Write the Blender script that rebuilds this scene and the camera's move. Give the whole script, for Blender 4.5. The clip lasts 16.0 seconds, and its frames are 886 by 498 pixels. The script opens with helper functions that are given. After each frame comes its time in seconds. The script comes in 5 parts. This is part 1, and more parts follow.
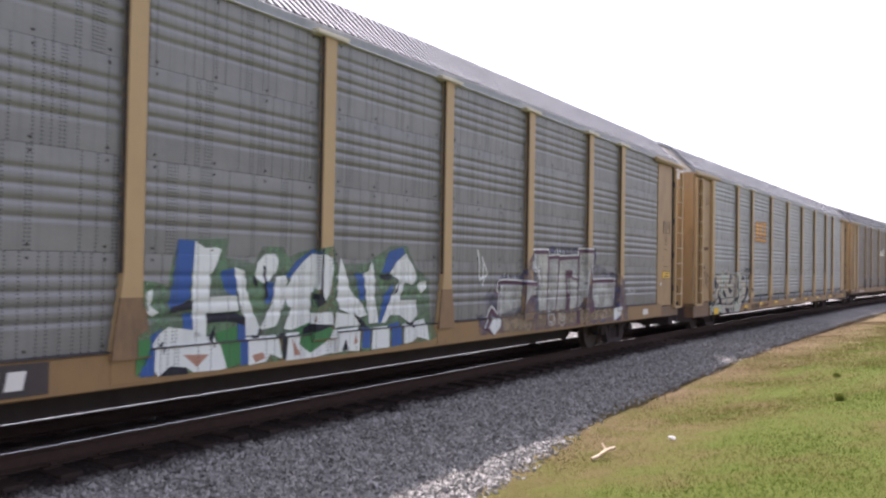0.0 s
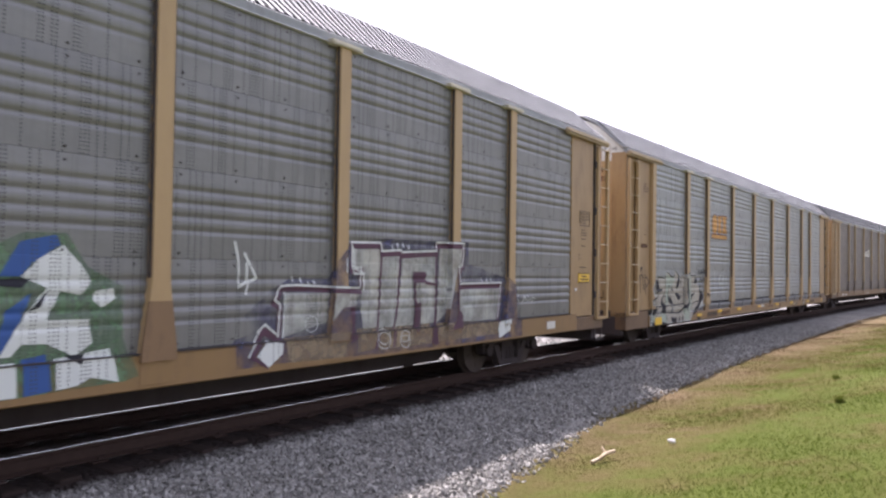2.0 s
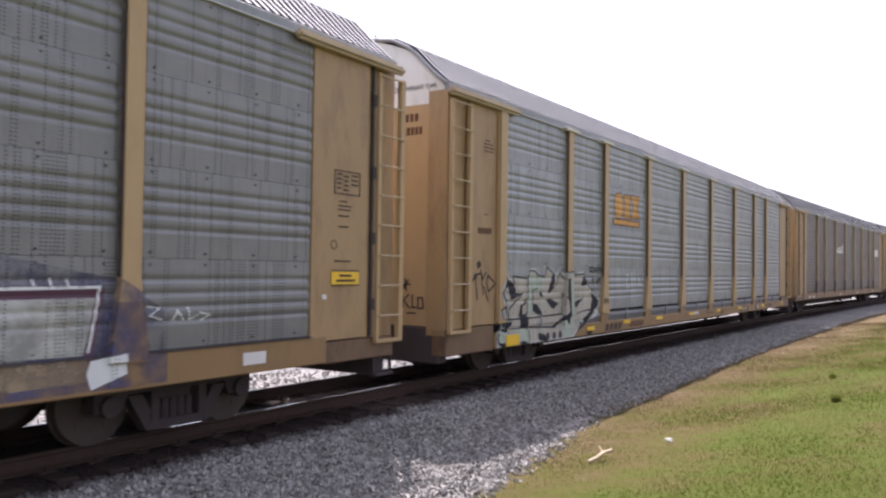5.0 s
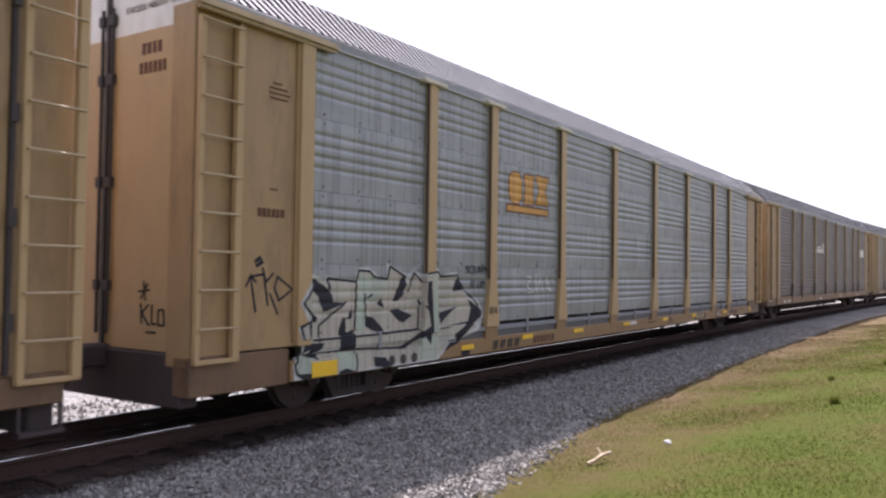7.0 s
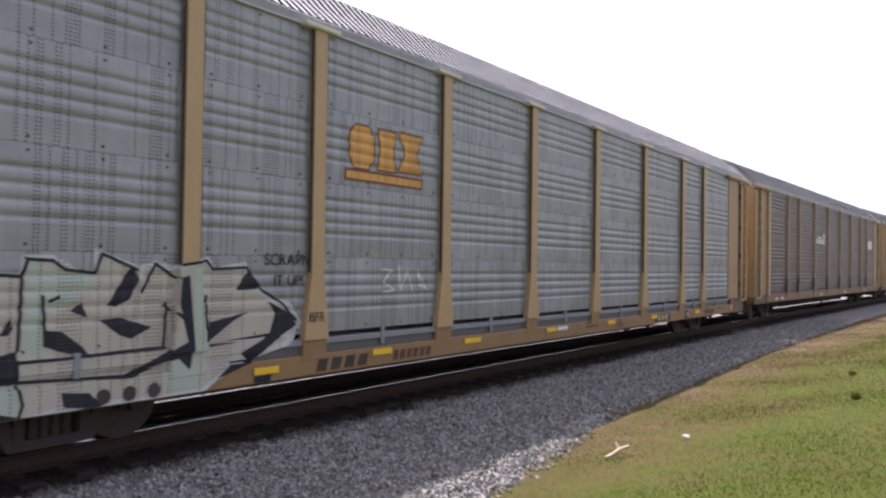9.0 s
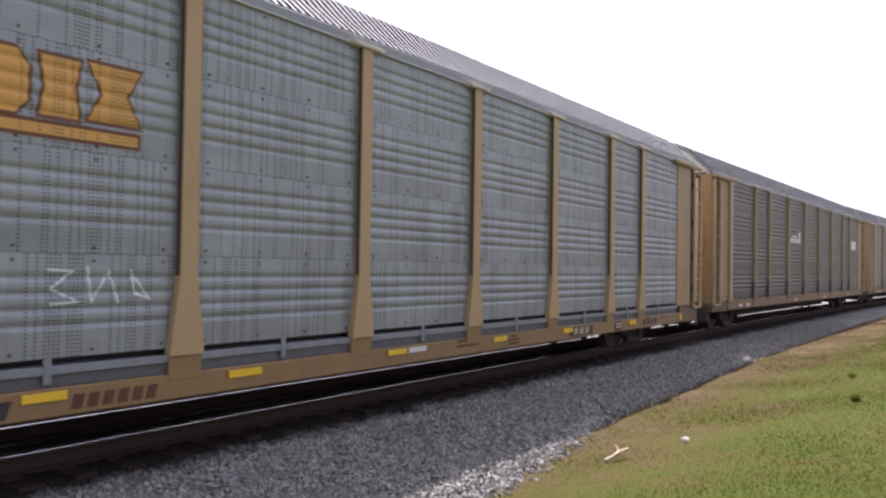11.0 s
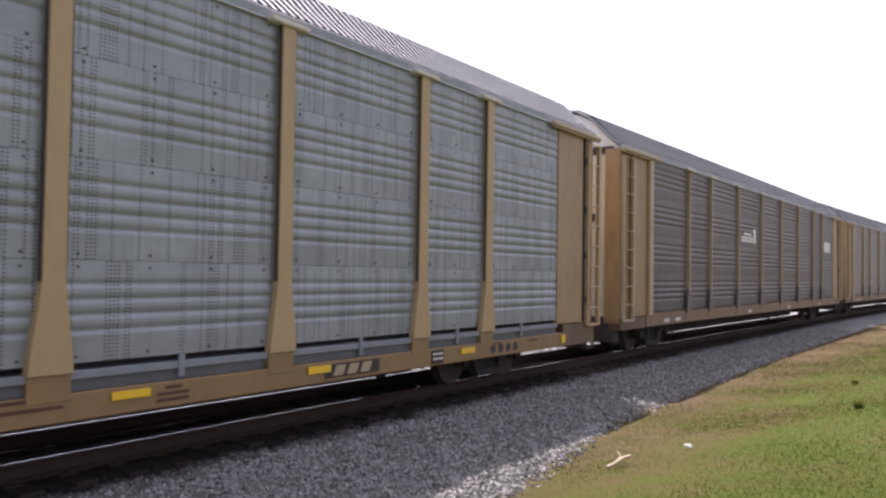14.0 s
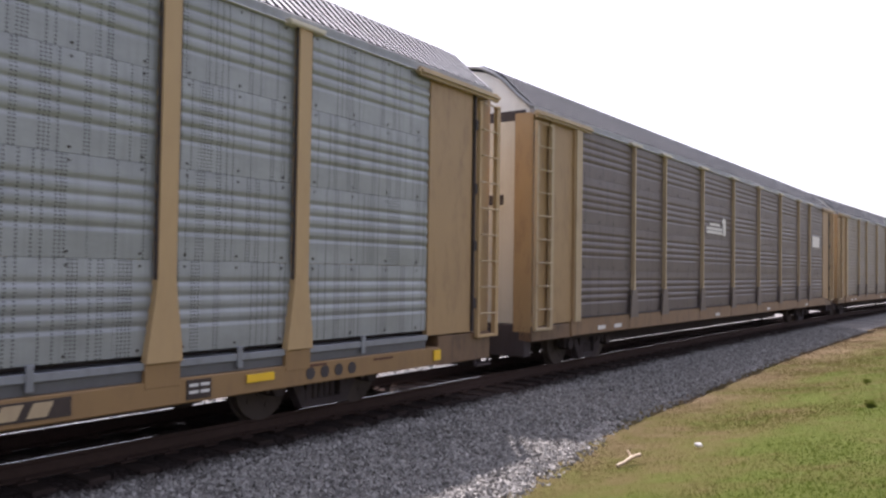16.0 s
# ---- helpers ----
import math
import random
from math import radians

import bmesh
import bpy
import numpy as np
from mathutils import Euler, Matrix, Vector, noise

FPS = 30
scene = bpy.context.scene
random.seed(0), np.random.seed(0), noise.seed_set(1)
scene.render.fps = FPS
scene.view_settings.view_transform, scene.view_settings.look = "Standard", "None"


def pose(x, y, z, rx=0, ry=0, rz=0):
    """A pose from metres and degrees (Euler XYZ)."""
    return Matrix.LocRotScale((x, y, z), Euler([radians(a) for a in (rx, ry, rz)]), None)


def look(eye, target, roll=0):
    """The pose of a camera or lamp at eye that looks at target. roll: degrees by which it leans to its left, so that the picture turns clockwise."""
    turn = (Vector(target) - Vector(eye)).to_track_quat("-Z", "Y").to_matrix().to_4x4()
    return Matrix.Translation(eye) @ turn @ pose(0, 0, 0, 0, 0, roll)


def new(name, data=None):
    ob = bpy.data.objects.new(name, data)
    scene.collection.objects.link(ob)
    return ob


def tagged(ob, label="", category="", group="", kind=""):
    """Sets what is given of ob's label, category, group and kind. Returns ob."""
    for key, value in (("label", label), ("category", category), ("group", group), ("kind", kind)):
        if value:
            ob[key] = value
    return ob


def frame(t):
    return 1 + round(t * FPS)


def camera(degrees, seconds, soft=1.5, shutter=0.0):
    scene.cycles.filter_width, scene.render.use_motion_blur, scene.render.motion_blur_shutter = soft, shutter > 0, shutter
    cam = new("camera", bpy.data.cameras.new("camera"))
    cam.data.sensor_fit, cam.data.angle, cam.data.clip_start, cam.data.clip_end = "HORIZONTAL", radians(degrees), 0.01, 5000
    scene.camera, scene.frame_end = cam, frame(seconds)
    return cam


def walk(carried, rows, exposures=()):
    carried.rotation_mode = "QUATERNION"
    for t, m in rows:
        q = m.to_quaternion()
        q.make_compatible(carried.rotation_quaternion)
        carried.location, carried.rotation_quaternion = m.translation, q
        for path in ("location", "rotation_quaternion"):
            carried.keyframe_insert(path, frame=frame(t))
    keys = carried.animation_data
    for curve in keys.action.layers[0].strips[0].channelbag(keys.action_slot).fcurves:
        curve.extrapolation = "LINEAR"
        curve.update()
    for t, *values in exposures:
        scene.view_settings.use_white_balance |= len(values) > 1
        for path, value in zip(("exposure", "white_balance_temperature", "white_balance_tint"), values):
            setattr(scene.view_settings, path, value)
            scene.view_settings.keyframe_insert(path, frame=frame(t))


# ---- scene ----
# Roadside view of a freight train of enclosed auto racks on a gently curving track.
# World: z = 0 is the rail top; the track runs along +y and bends to +x.
cam = camera(57.99, 16.0, soft=2.45, shutter=0.35)
CURVE, AWAY, EYE = 0.00126, 8.391, 1.667          # 1/radius, metres from camera to track centre, eye above rail
TURNS = [
    (0, 32.78, 1.99, -0.17),
    (0.5, 32.77, 2.11, -0.31),
    (1, 32.83, 2.27, -0.35),
    (1.5, 32.89, 2.31, -0.27),
    (2, 32.71, 2.23, -0.33),
    (2.5, 32.75, 2.36, -0.28),
    (3, 32.68, 2.17, -0.28),
    (3.5, 32.61, 2.25, 0.05),
    (4, 32.70, 2.18, -0.27),
    (6.5, 32.36, 2.25, -0.34),
    (7, 32.42, 2.35, -0.39),
    (7.5, 32.59, 2.35, -0.23),
    (8, 32.65, 2.05, -0.26),
    (8.5, 33.46, 1.95, -0.29),
    (9, 33.67, 1.90, -0.34),
    (9.5, 33.57, 1.83, -0.40),
    (10, 33.62, 1.83, -0.34),
    (12.5, 33.67, 2.42, -0.23),
    (13, 33.55, 2.22, -0.32),
    (13.5, 33.49, 2.20, -0.33),
    (14, 33.77, 2.52, -0.30),
    (14.5, 33.97, 2.57, -0.15),
    (15, 34.12, 2.40, -0.25),
    (15.5, 34.35, 2.53, -0.23),
    (16, 34.45, 2.40, -0.31),
]
walk(cam, [(t, pose(0, 0, EYE, 90 + p, 0, y) @ pose(0, 0, 0, 0, 0, r)) for t, y, p, r in TURNS],
     exposures=[(0, 1.48, 6110, 25), (4, 1.46, 6110, 25), (6.5, 1.20, 6110, 25), (16, 1.16, 6110, 25)])

# where the middle of the first car stands along the track, in metres
TRAVEL = [
    (0, 9.04),
    (0.5, 7.75),
    (1, 6.46),
    (1.5, 5.16),
    (2, 3.86),
    (2.5, 2.58),
    (3, 1.30),
    (3.5, 0.03),
    (4, -1.24),
    (6.5, -7.50),
    (7, -8.73),
    (7.5, -9.93),
    (8, -11.11),
    (8.5, -12.28),
    (9, -13.47),
    (9.5, -14.64),
    (10, -15.80),
    (12.5, -21.61),
    (13, -22.77),
    (13.5, -23.92),
    (14, -25.07),
    (14.5, -26.20),
    (15, -27.30),
    (15.5, -28.41),
    (16, -29.52),
]
PITCH, BOGIE, LEAN = 27.65, 9.8, 1.44


def track_point(s, off=0.0, z=0.0):
    a = CURVE * s
    r = 1 / CURVE - off
    return Vector((-AWAY + 1 / CURVE - r * math.cos(a), r * math.sin(a), z))


def track_turn(s):
    return -math.degrees(CURVE * s)


def along(x, y):
    """Distance along the track and offset to its right."""
    cx = -AWAY + 1 / CURVE
    return math.atan2(y, cx - x) / CURVE, 1 / CURVE - math.hypot(x - cx, y)


def car_pose(s):
    s -= 0.08
    a, b = track_point(s - BOGIE), track_point(s + BOGIE)
    d = b - a
    m = (a + b) / 2
    return pose(m.x, m.y, 0, 0, LEAN, -math.degrees(math.atan2(d.x, d.y)))


# ---- world and sun ----
SUN_WAY = Vector((-0.31, 0.42, 0.85)).normalized()
world = bpy.data.worlds.new("sky")
scene.world = world
world.use_nodes = True
wn = world.node_tree.nodes
sky = wn.new("ShaderNodeTexSky")
sky.sky_type = "NISHITA"
sky.sun_disc = False
sky.sun_elevation = math.asin(SUN_WAY.z)
sky.sun_rotation = math.atan2(SUN_WAY.x, SUN_WAY.y)
sky.air_density, sky.dust_density, sky.ozone_density = 1.0, 3.0, 1.0
wn["Background"].inputs["Strength"].default_value = 0.125
pale = wn.new("ShaderNodeHueSaturation")          # thin bright haze takes most of the blue
pale.inputs["Saturation"].default_value = 0.4
world.node_tree.links.new(sky.outputs["Color"], pale.inputs["Color"])
world.node_tree.links.new(pale.outputs["Color"], wn["Background"].inputs["Color"])
sun = new("sun", bpy.data.lights.new("sun", "SUN"))
sun.data.energy, sun.data.angle, sun.data.color = 4.2, radians(0.6), (1.0, 0.95, 0.87)
sun.matrix_world = look(SUN_WAY * 50, (0, 0, 0))


# ---- materials ----
def material(name, rough=0.7, metal=0.0, gloss=0.5):
    m = bpy.data.materials.new(name)
    m.use_nodes = True
    b = m.node_tree.nodes["Principled BSDF"]
    b.inputs["Roughness"].default_value, b.inputs["Metallic"].default_value = rough, metal
    b.inputs["Specular IOR Level"].default_value = gloss
    return m, m.node_tree, b


def node(tree, kind, **inputs):
    n = tree.nodes.new(kind)
    for key, value in inputs.items():
        name = key.replace("_", " ")
        if isinstance(value, bpy.types.NodeSocket):
            tree.links.new(value, n.inputs[name])
        else:
            n.inputs[name].default_value = value
    return n


def calc(tree, op, a, b=None, c=None):
    n = tree.nodes.new("ShaderNodeMath")
    n.operation = op
    for i, v in enumerate((a, b, c)):
        if v is None:
            continue
        if isinstance(v, bpy.types.NodeSocket):
            tree.links.new(v, n.inputs[i])
        else:
            n.inputs[i].default_value = v
    return n.outputs[0]


def ramp(tree, fac, stops):
    n = tree.nodes.new("ShaderNodeValToRGB")
    tree.links.new(fac, n.inputs[0])
    e = n.color_ramp.elements
    while len(e) < len(stops):
        e.new(0.5)
    for el, (p, col) in zip(e, stops):
        el.position, el.color = p, (*col, 1) if len(col) == 3 else col
    return n.outputs[0]


def blend(tree, fac, a, b, kind="MIX"):
    n = tree.nodes.new("ShaderNodeMix")
    n.data_type, n.blend_type = "RGBA", kind
    for i, v in ((0, fac), (6, a), (7, b)):
        if isinstance(v, bpy.types.NodeSocket):
            tree.links.new(v, n.inputs[i])
        else:
            n.inputs[i].default_value = (*v, 1) if isinstance(v, tuple) else v
    return n.outputs[2]


def noise_of(tree, vec, scale, detail=4, rough=0.6):
    n = node(tree, "ShaderNodeTexNoise", Vector=vec, Scale=scale, Detail=detail, Roughness=rough)
    return n.outputs["Fac"]


def stretched(tree, vec, sx, sy, sz):
    n = tree.nodes.new("ShaderNodeMapping")
    tree.links.new(vec, n.inputs["Vector"])
    n.inputs["Scale"].default_value = (sx, sy, sz)
    return n.outputs[0]


def bump(tree, bsdf, height, strength, distance):
    n = node(tree, "ShaderNodeBump", Height=height, Strength=strength, Distance=distance)
    tree.links.new(n.outputs[0], bsdf.inputs["Normal"])


def coords(tree, which="Object"):
    return tree.nodes.new("ShaderNodeTexCoord").outputs[which]


def holes(tree, vec, shift):
    """Mask of small punched holes that stand in upright groups of columns."""
    sep = node(tree, "ShaderNodeSeparateXYZ", Vector=vec)
    y, z = sep.outputs["Y"], sep.outputs["Z"]
    col = calc(tree, "FLOOR", calc(tree, "DIVIDE", y, 0.042))
    wn_ = tree.nodes.new("ShaderNodeTexWhiteNoise")
    wn_.noise_dimensions = "1D"
    tree.links.new(calc(tree, "ADD", col, shift), wn_.inputs["W"])
    grp = tree.nodes.new("ShaderNodeTexNoise")
    grp.noise_dimensions = "1D"
    grp.inputs["Scale"].default_value = 2.6
    tree.links.new(calc(tree, "ADD", y, shift), grp.inputs["W"])
    act = calc(tree, "GREATER_THAN", calc(tree, "MULTIPLY", wn_.outputs["Value"], grp.outputs["Fac"]), 0.31)
    fy = calc(tree, "LESS_THAN", calc(tree, "FRACT", calc(tree, "DIVIDE", y, 0.042)), 0.5)
    fz = calc(tree, "LESS_THAN", calc(tree, "FRACT", calc(tree, "DIVIDE", z, 0.036)), 0.5)
    return calc(tree, "MULTIPLY", calc(tree, "MULTIPLY", act, fy), fz)


def screen_steel(name, dark, light, tint, rough=0.5, metal=0.38):
    """Weathered galvanised sheet with punched holes, dirt runs and dull patches."""
    m, t, b = material(name, rough, metal)
    vec = coords(t)
    rnd = calc(t, "MULTIPLY", t.nodes.new("ShaderNodeObjectInfo").outputs["Random"], 97.0)
    vadd = t.nodes.new("ShaderNodeVectorMath")
    vadd.operation = "ADD"
    cmb = node(t, "ShaderNodeCombineXYZ", X=rnd, Y=rnd, Z=rnd)
    t.links.new(vec, vadd.inputs[0])
    t.links.new(cmb.outputs[0], vadd.inputs[1])
    v = vadd.outputs[0]
    patch = noise_of(t, stretched(t, v, 1, 0.7, 1.6), 1.3, 5, 0.65)
    runs = noise_of(t, stretched(t, v, 1, 9, 0.5), 2.2, 5, 0.7)
    grain = noise_of(t, v, 60, 3, 0.6)
    c = ramp(t, patch, [(0.3, dark), (0.72, light)])
    c = blend(t, calc(t, "MULTIPLY", runs, 0.55), c, tint)
    drips = ramp(t, noise_of(t, stretched(t, v, 1, 16, 0.35), 1.6, 4, 0.6), [(0.5, (0, 0, 0)), (0.7, (1, 1, 1))])
    c = blend(t, calc(t, "MULTIPLY", drips, 0.3), c, tuple(0.72 * x for x in dark))
    c = blend(t, calc(t, "MULTIPLY", grain, 0.25), c, dark)
    h = holes(t, vec, rnd)
    c = blend(t, calc(t, "MULTIPLY", h, 0.8), c, (0.03, 0.03, 0.035))
    t.links.new(c, b.inputs["Base Color"])
    t.links.new(ramp(t, patch, [(0.25, (0.40,) * 3), (0.8, (0.62,) * 3)]), b.inputs["Roughness"])
    bump(t, b, noise_of(t, v, 7, 3, 0.5), 0.25, 0.01)
    return m


def paint(name, colour, worn, dirt, rough=0.55, holed=False, streak=0.5, gloss=0.5):
    """Old enamel paint with rust-brown runs and dulled patches."""
    m, t, b = material(name, rough, 0.0, gloss)
    vec = coords(t)
    rnd = calc(t, "MULTIPLY", t.nodes.new("ShaderNodeObjectInfo").outputs["Random"], 53.0)
    vadd = t.nodes.new("ShaderNodeVectorMath")
    vadd.operation = "ADD"
    cmb = node(t, "ShaderNodeCombineXYZ", X=rnd, Y=rnd, Z=rnd)
    t.links.new(vec, vadd.inputs[0])
    t.links.new(cmb.outputs[0], vadd.inputs[1])
    v = vadd.outputs[0]
    c = blend(t, noise_of(t, v, 1.4, 6, 0.6), colour, worn)
    runs = ramp(t, noise_of(t, stretched(t, v, 2.6, 2.6, 0.9), 1.5, 6, 0.72), [(0.48, (0, 0, 0)), (0.75, (1, 1, 1))])
    c = blend(t, calc(t, "MULTIPLY", runs, streak), c, dirt)
    spots = ramp(t, noise_of(t, v, 26, 4, 0.7), [(0.6, (0, 0, 0)), (0.72, (1, 1, 1))])
    c = blend(t, calc(t, "MULTIPLY", spots, 0.4 * streak), c, dirt)
    if holed:
        c = blend(t, calc(t, "MULTIPLY", holes(t, vec, 0.0), 0.7), c, (0.06, 0.06, 0.06))
    t.links.new(c, b.inputs["Base Color"])
    bump(t, b, noise_of(t, v, 9, 4, 0.6), 0.2, 0.008)
    return m


def haze(name, colour, other, low, high):
    """A thin uneven coat of spray that lets the sheet show through."""
    m = paint(name, colour, other, tuple(0.6 * x for x in colour), 0.6, True, 0.3)
    t = m.node_tree
    fac = ramp(t, noise_of(t, coords(t), 3.0, 5, 0.7), [(0.35, (low,) * 3), (0.65, (high,) * 3)])
    t.links.new(fac, t.nodes["Principled BSDF"].inputs["Alpha"])
    return m


def spray(name, colour, other, amount=0.5, gloss=0.3):
    return paint(name, colour, other, tuple(0.6 * x for x in colour), 0.65, True, amount, gloss)


STEEL_GREY = screen_steel("steel_dull_grey", (0.17, 0.17, 0.168), (0.28, 0.278, 0.272), (0.20, 0.195, 0.185))
STEEL_BLUE = screen_steel("steel_blue_grey", (0.225, 0.237, 0.238), (0.405, 0.424, 0.424), (0.262, 0.270, 0.268))
STEEL_PALE = screen_steel("steel_tan_grey", (0.19, 0.162, 0.135), (0.29, 0.25, 0.21), (0.23, 0.19, 0.15), metal=0.3)
STEEL_BROWN = screen_steel("steel_brown_grey", (0.105, 0.086, 0.080), (0.165, 0.138, 0.128), (0.14, 0.105, 0.09), metal=0.3)
TAN = paint("tan_paint", (0.37, 0.242, 0.112), (0.30, 0.192, 0.09), (0.14, 0.078, 0.044), streak=0.6)
TAN_POST = paint("tan_post_paint", (0.44, 0.30, 0.145), (0.39, 0.265, 0.13), (0.28, 0.17, 0.085), streak=0.3)
TAN_SILL = paint("tan_sill_paint", (0.28, 0.168, 0.066), (0.22, 0.13, 0.053), (0.13, 0.072, 0.045), streak=0.4)
TAN_RUSTY = paint("rusted_tan_paint", (0.19, 0.11, 0.055), (0.11, 0.065, 0.036), (0.045, 0.027, 0.02), streak=0.9)
FOOT_BROWN = paint("foot_brown_paint", (0.25, 0.152, 0.075), (0.18, 0.105, 0.055), (0.08, 0.05, 0.035), streak=0.8)
FOOT_DULL = paint("foot_dull_paint", (0.165, 0.130, 0.108), (0.13, 0.104, 0.088), (0.09, 0.07, 0.06), streak=0.5)
TAN_PALE = paint("pale_tan_paint", (0.44, 0.34, 0.20), (0.37, 0.28, 0.17), (0.24, 0.155, 0.10))
WHITE_END = paint("white_paint", (0.75, 0.75, 0.72), (0.62, 0.62, 0.60), (0.35, 0.33, 0.30))
# near-black grey that paints shade into the roof's rib sides and valleys
ROOF_SHADE = paint("roof_shade_grey", (0.050, 0.052, 0.055), (0.04, 0.041, 0.043), (0.03, 0.029, 0.028), 0.7, streak=0.4, gloss=0.1)
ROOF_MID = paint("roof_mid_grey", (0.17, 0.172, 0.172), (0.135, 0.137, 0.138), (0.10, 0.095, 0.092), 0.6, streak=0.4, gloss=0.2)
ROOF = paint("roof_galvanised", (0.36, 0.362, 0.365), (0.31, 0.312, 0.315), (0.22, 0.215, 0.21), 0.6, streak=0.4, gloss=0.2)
CREAM_END = paint("cream_end_paint", (0.60, 0.56, 0.46), (0.54, 0.49, 0.39), (0.34, 0.28, 0.2), streak=0.3)
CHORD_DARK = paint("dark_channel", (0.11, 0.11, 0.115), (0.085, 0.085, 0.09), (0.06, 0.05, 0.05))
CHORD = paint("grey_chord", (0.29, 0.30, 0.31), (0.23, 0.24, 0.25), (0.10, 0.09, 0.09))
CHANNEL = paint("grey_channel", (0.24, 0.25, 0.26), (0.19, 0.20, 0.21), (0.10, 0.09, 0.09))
DRIP = paint("pale_drip_rail", (0.55, 0.55, 0.55), (0.47, 0.47, 0.47), (0.3, 0.3, 0.3), 0.35, streak=0.2)
UNDER = paint("under_black", (0.055, 0.045, 0.046), (0.08, 0.065, 0.062), (0.045, 0.03, 0.03), 0.8, gloss=0.1)
GASKET = paint("black_seam", (0.03, 0.025, 0.025), (0.05, 0.04, 0.04), (0.08, 0.05, 0.04), 0.7)
WHEEL = paint("wheel_steel", (0.10, 0.075, 0.06), (0.06, 0.05, 0.045), (0.04, 0.03, 0.03), 0.7, gloss=0.15)
BLACK_PAINT = spray("black_spray", (0.022, 0.022, 0.030), (0.038, 0.038, 0.046), 0.2, 0.1)
YELLOW_TAPE = paint("yellow_reflector", (0.80, 0.50, 0.02), (0.75, 0.45, 0.02), (0.5, 0.3, 0.05), 0.4, streak=0.2)
WHITE_TAPE = paint("white_reflector", (0.70, 0.68, 0.64), (0.6, 0.58, 0.55), (0.4, 0.36, 0.3), 0.4, streak=0.2)
BROWN_INK = paint("brown_lettering", (0.09, 0.045, 0.03), (0.13, 0.065, 0.045), (0.2, 0.13, 0.075), streak=0.35, gloss=0.12)
DARK_INK = paint("dark_lettering", (0.045, 0.036, 0.033), (0.075, 0.058, 0.05), (0.15, 0.10, 0.07), streak=0.35, gloss=0.12)
ORANGE = spray("orange_lettering", (0.66, 0.36, 0.10), (0.58, 0.30, 0.08), 0.3)
ORANGE_EDGE = spray("dark_orange_edge", (0.15, 0.06, 0.035), (0.19, 0.085, 0.04), 0.3)

m, t, b = material("rail_steel", 0.85, 0.0, 0.12)
t.links.new(blend(t, noise_of(t, coords(t), 12, 5), (0.042, 0.028, 0.023), (0.070, 0.044, 0.036)), b.inputs["Base Color"])
RAIL_SIDE = m
m, t, b = material("rail_head", 0.12, 1.0)
t.links.new(blend(t, noise_of(t, coords(t), 30, 3), (0.78, 0.78, 0.80), (0.66, 0.66, 0.68)), b.inputs["Base Color"])
RAIL_HEAD = m
m, t, b = material("creosoted_wood", 0.95, 0.0, 0.1)
v = coords(t)
c = blend(t, noise_of(t, stretched(t, v, 1, 12, 12), 4, 6, 0.7), (0.028, 0.020, 0.017), (0.062, 0.045, 0.038))
t.links.new(c, b.inputs["Base Color"])
bump(t, b, noise_of(t, stretched(t, v, 1, 14, 14), 5, 5), 0.6, 0.02)
TIE = m


def stone_colour(t, fac, v, over, amount):
    """Grey crushed stone, browned by brake dust and oil close to the rails, with the train's shade painted in."""
    c = ramp(t, fac, [(0.0, (0.14, 0.135, 0.122)), (0.4, (0.26, 0.25, 0.228)), (0.78, (0.36, 0.348, 0.316)), (1.0, (0.42, 0.408, 0.375))])
    c = blend(t, amount, c, over)
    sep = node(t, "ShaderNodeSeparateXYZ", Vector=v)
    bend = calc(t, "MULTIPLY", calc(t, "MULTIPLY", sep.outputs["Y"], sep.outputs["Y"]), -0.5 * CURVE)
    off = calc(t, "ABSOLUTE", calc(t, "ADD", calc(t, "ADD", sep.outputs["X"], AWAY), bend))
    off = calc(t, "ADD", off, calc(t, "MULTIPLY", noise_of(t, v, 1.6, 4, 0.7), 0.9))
    # oil and dust, deepened to near-black for the shade under the cars
    grime_shade = ramp(t, calc(t, "MULTIPLY", off, 0.25), [(0.455, (0.97, 0.97, 0.97)), (0.545, (0, 0, 0))])
    return blend(t, grime_shade, c, (0.030, 0.021, 0.018))


m, t, b = material("ballast_bed", 0.95, 0.0, 0.12)
v = coords(t)
vor = node(t, "ShaderNodeTexVoronoi", Vector=v, Scale=17.0)
hue = node(t, "ShaderNodeSeparateColor", Color=vor.outputs["Color"]).outputs[0]
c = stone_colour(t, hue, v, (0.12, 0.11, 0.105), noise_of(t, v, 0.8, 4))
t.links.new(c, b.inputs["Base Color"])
bump(t, b, calc(t, "MULTIPLY", vor.outputs["Distance"], -1.0), 0.9, 0.05)
BALLAST = m
m, t, b = material("ballast_stone", 0.9, 0.0, 0.15)
isl = t.nodes.new("ShaderNodeNewGeometry").outputs["Random Per Island"]
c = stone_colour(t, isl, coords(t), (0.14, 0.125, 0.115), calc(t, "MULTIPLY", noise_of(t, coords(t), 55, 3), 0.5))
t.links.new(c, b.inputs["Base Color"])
STONE = m


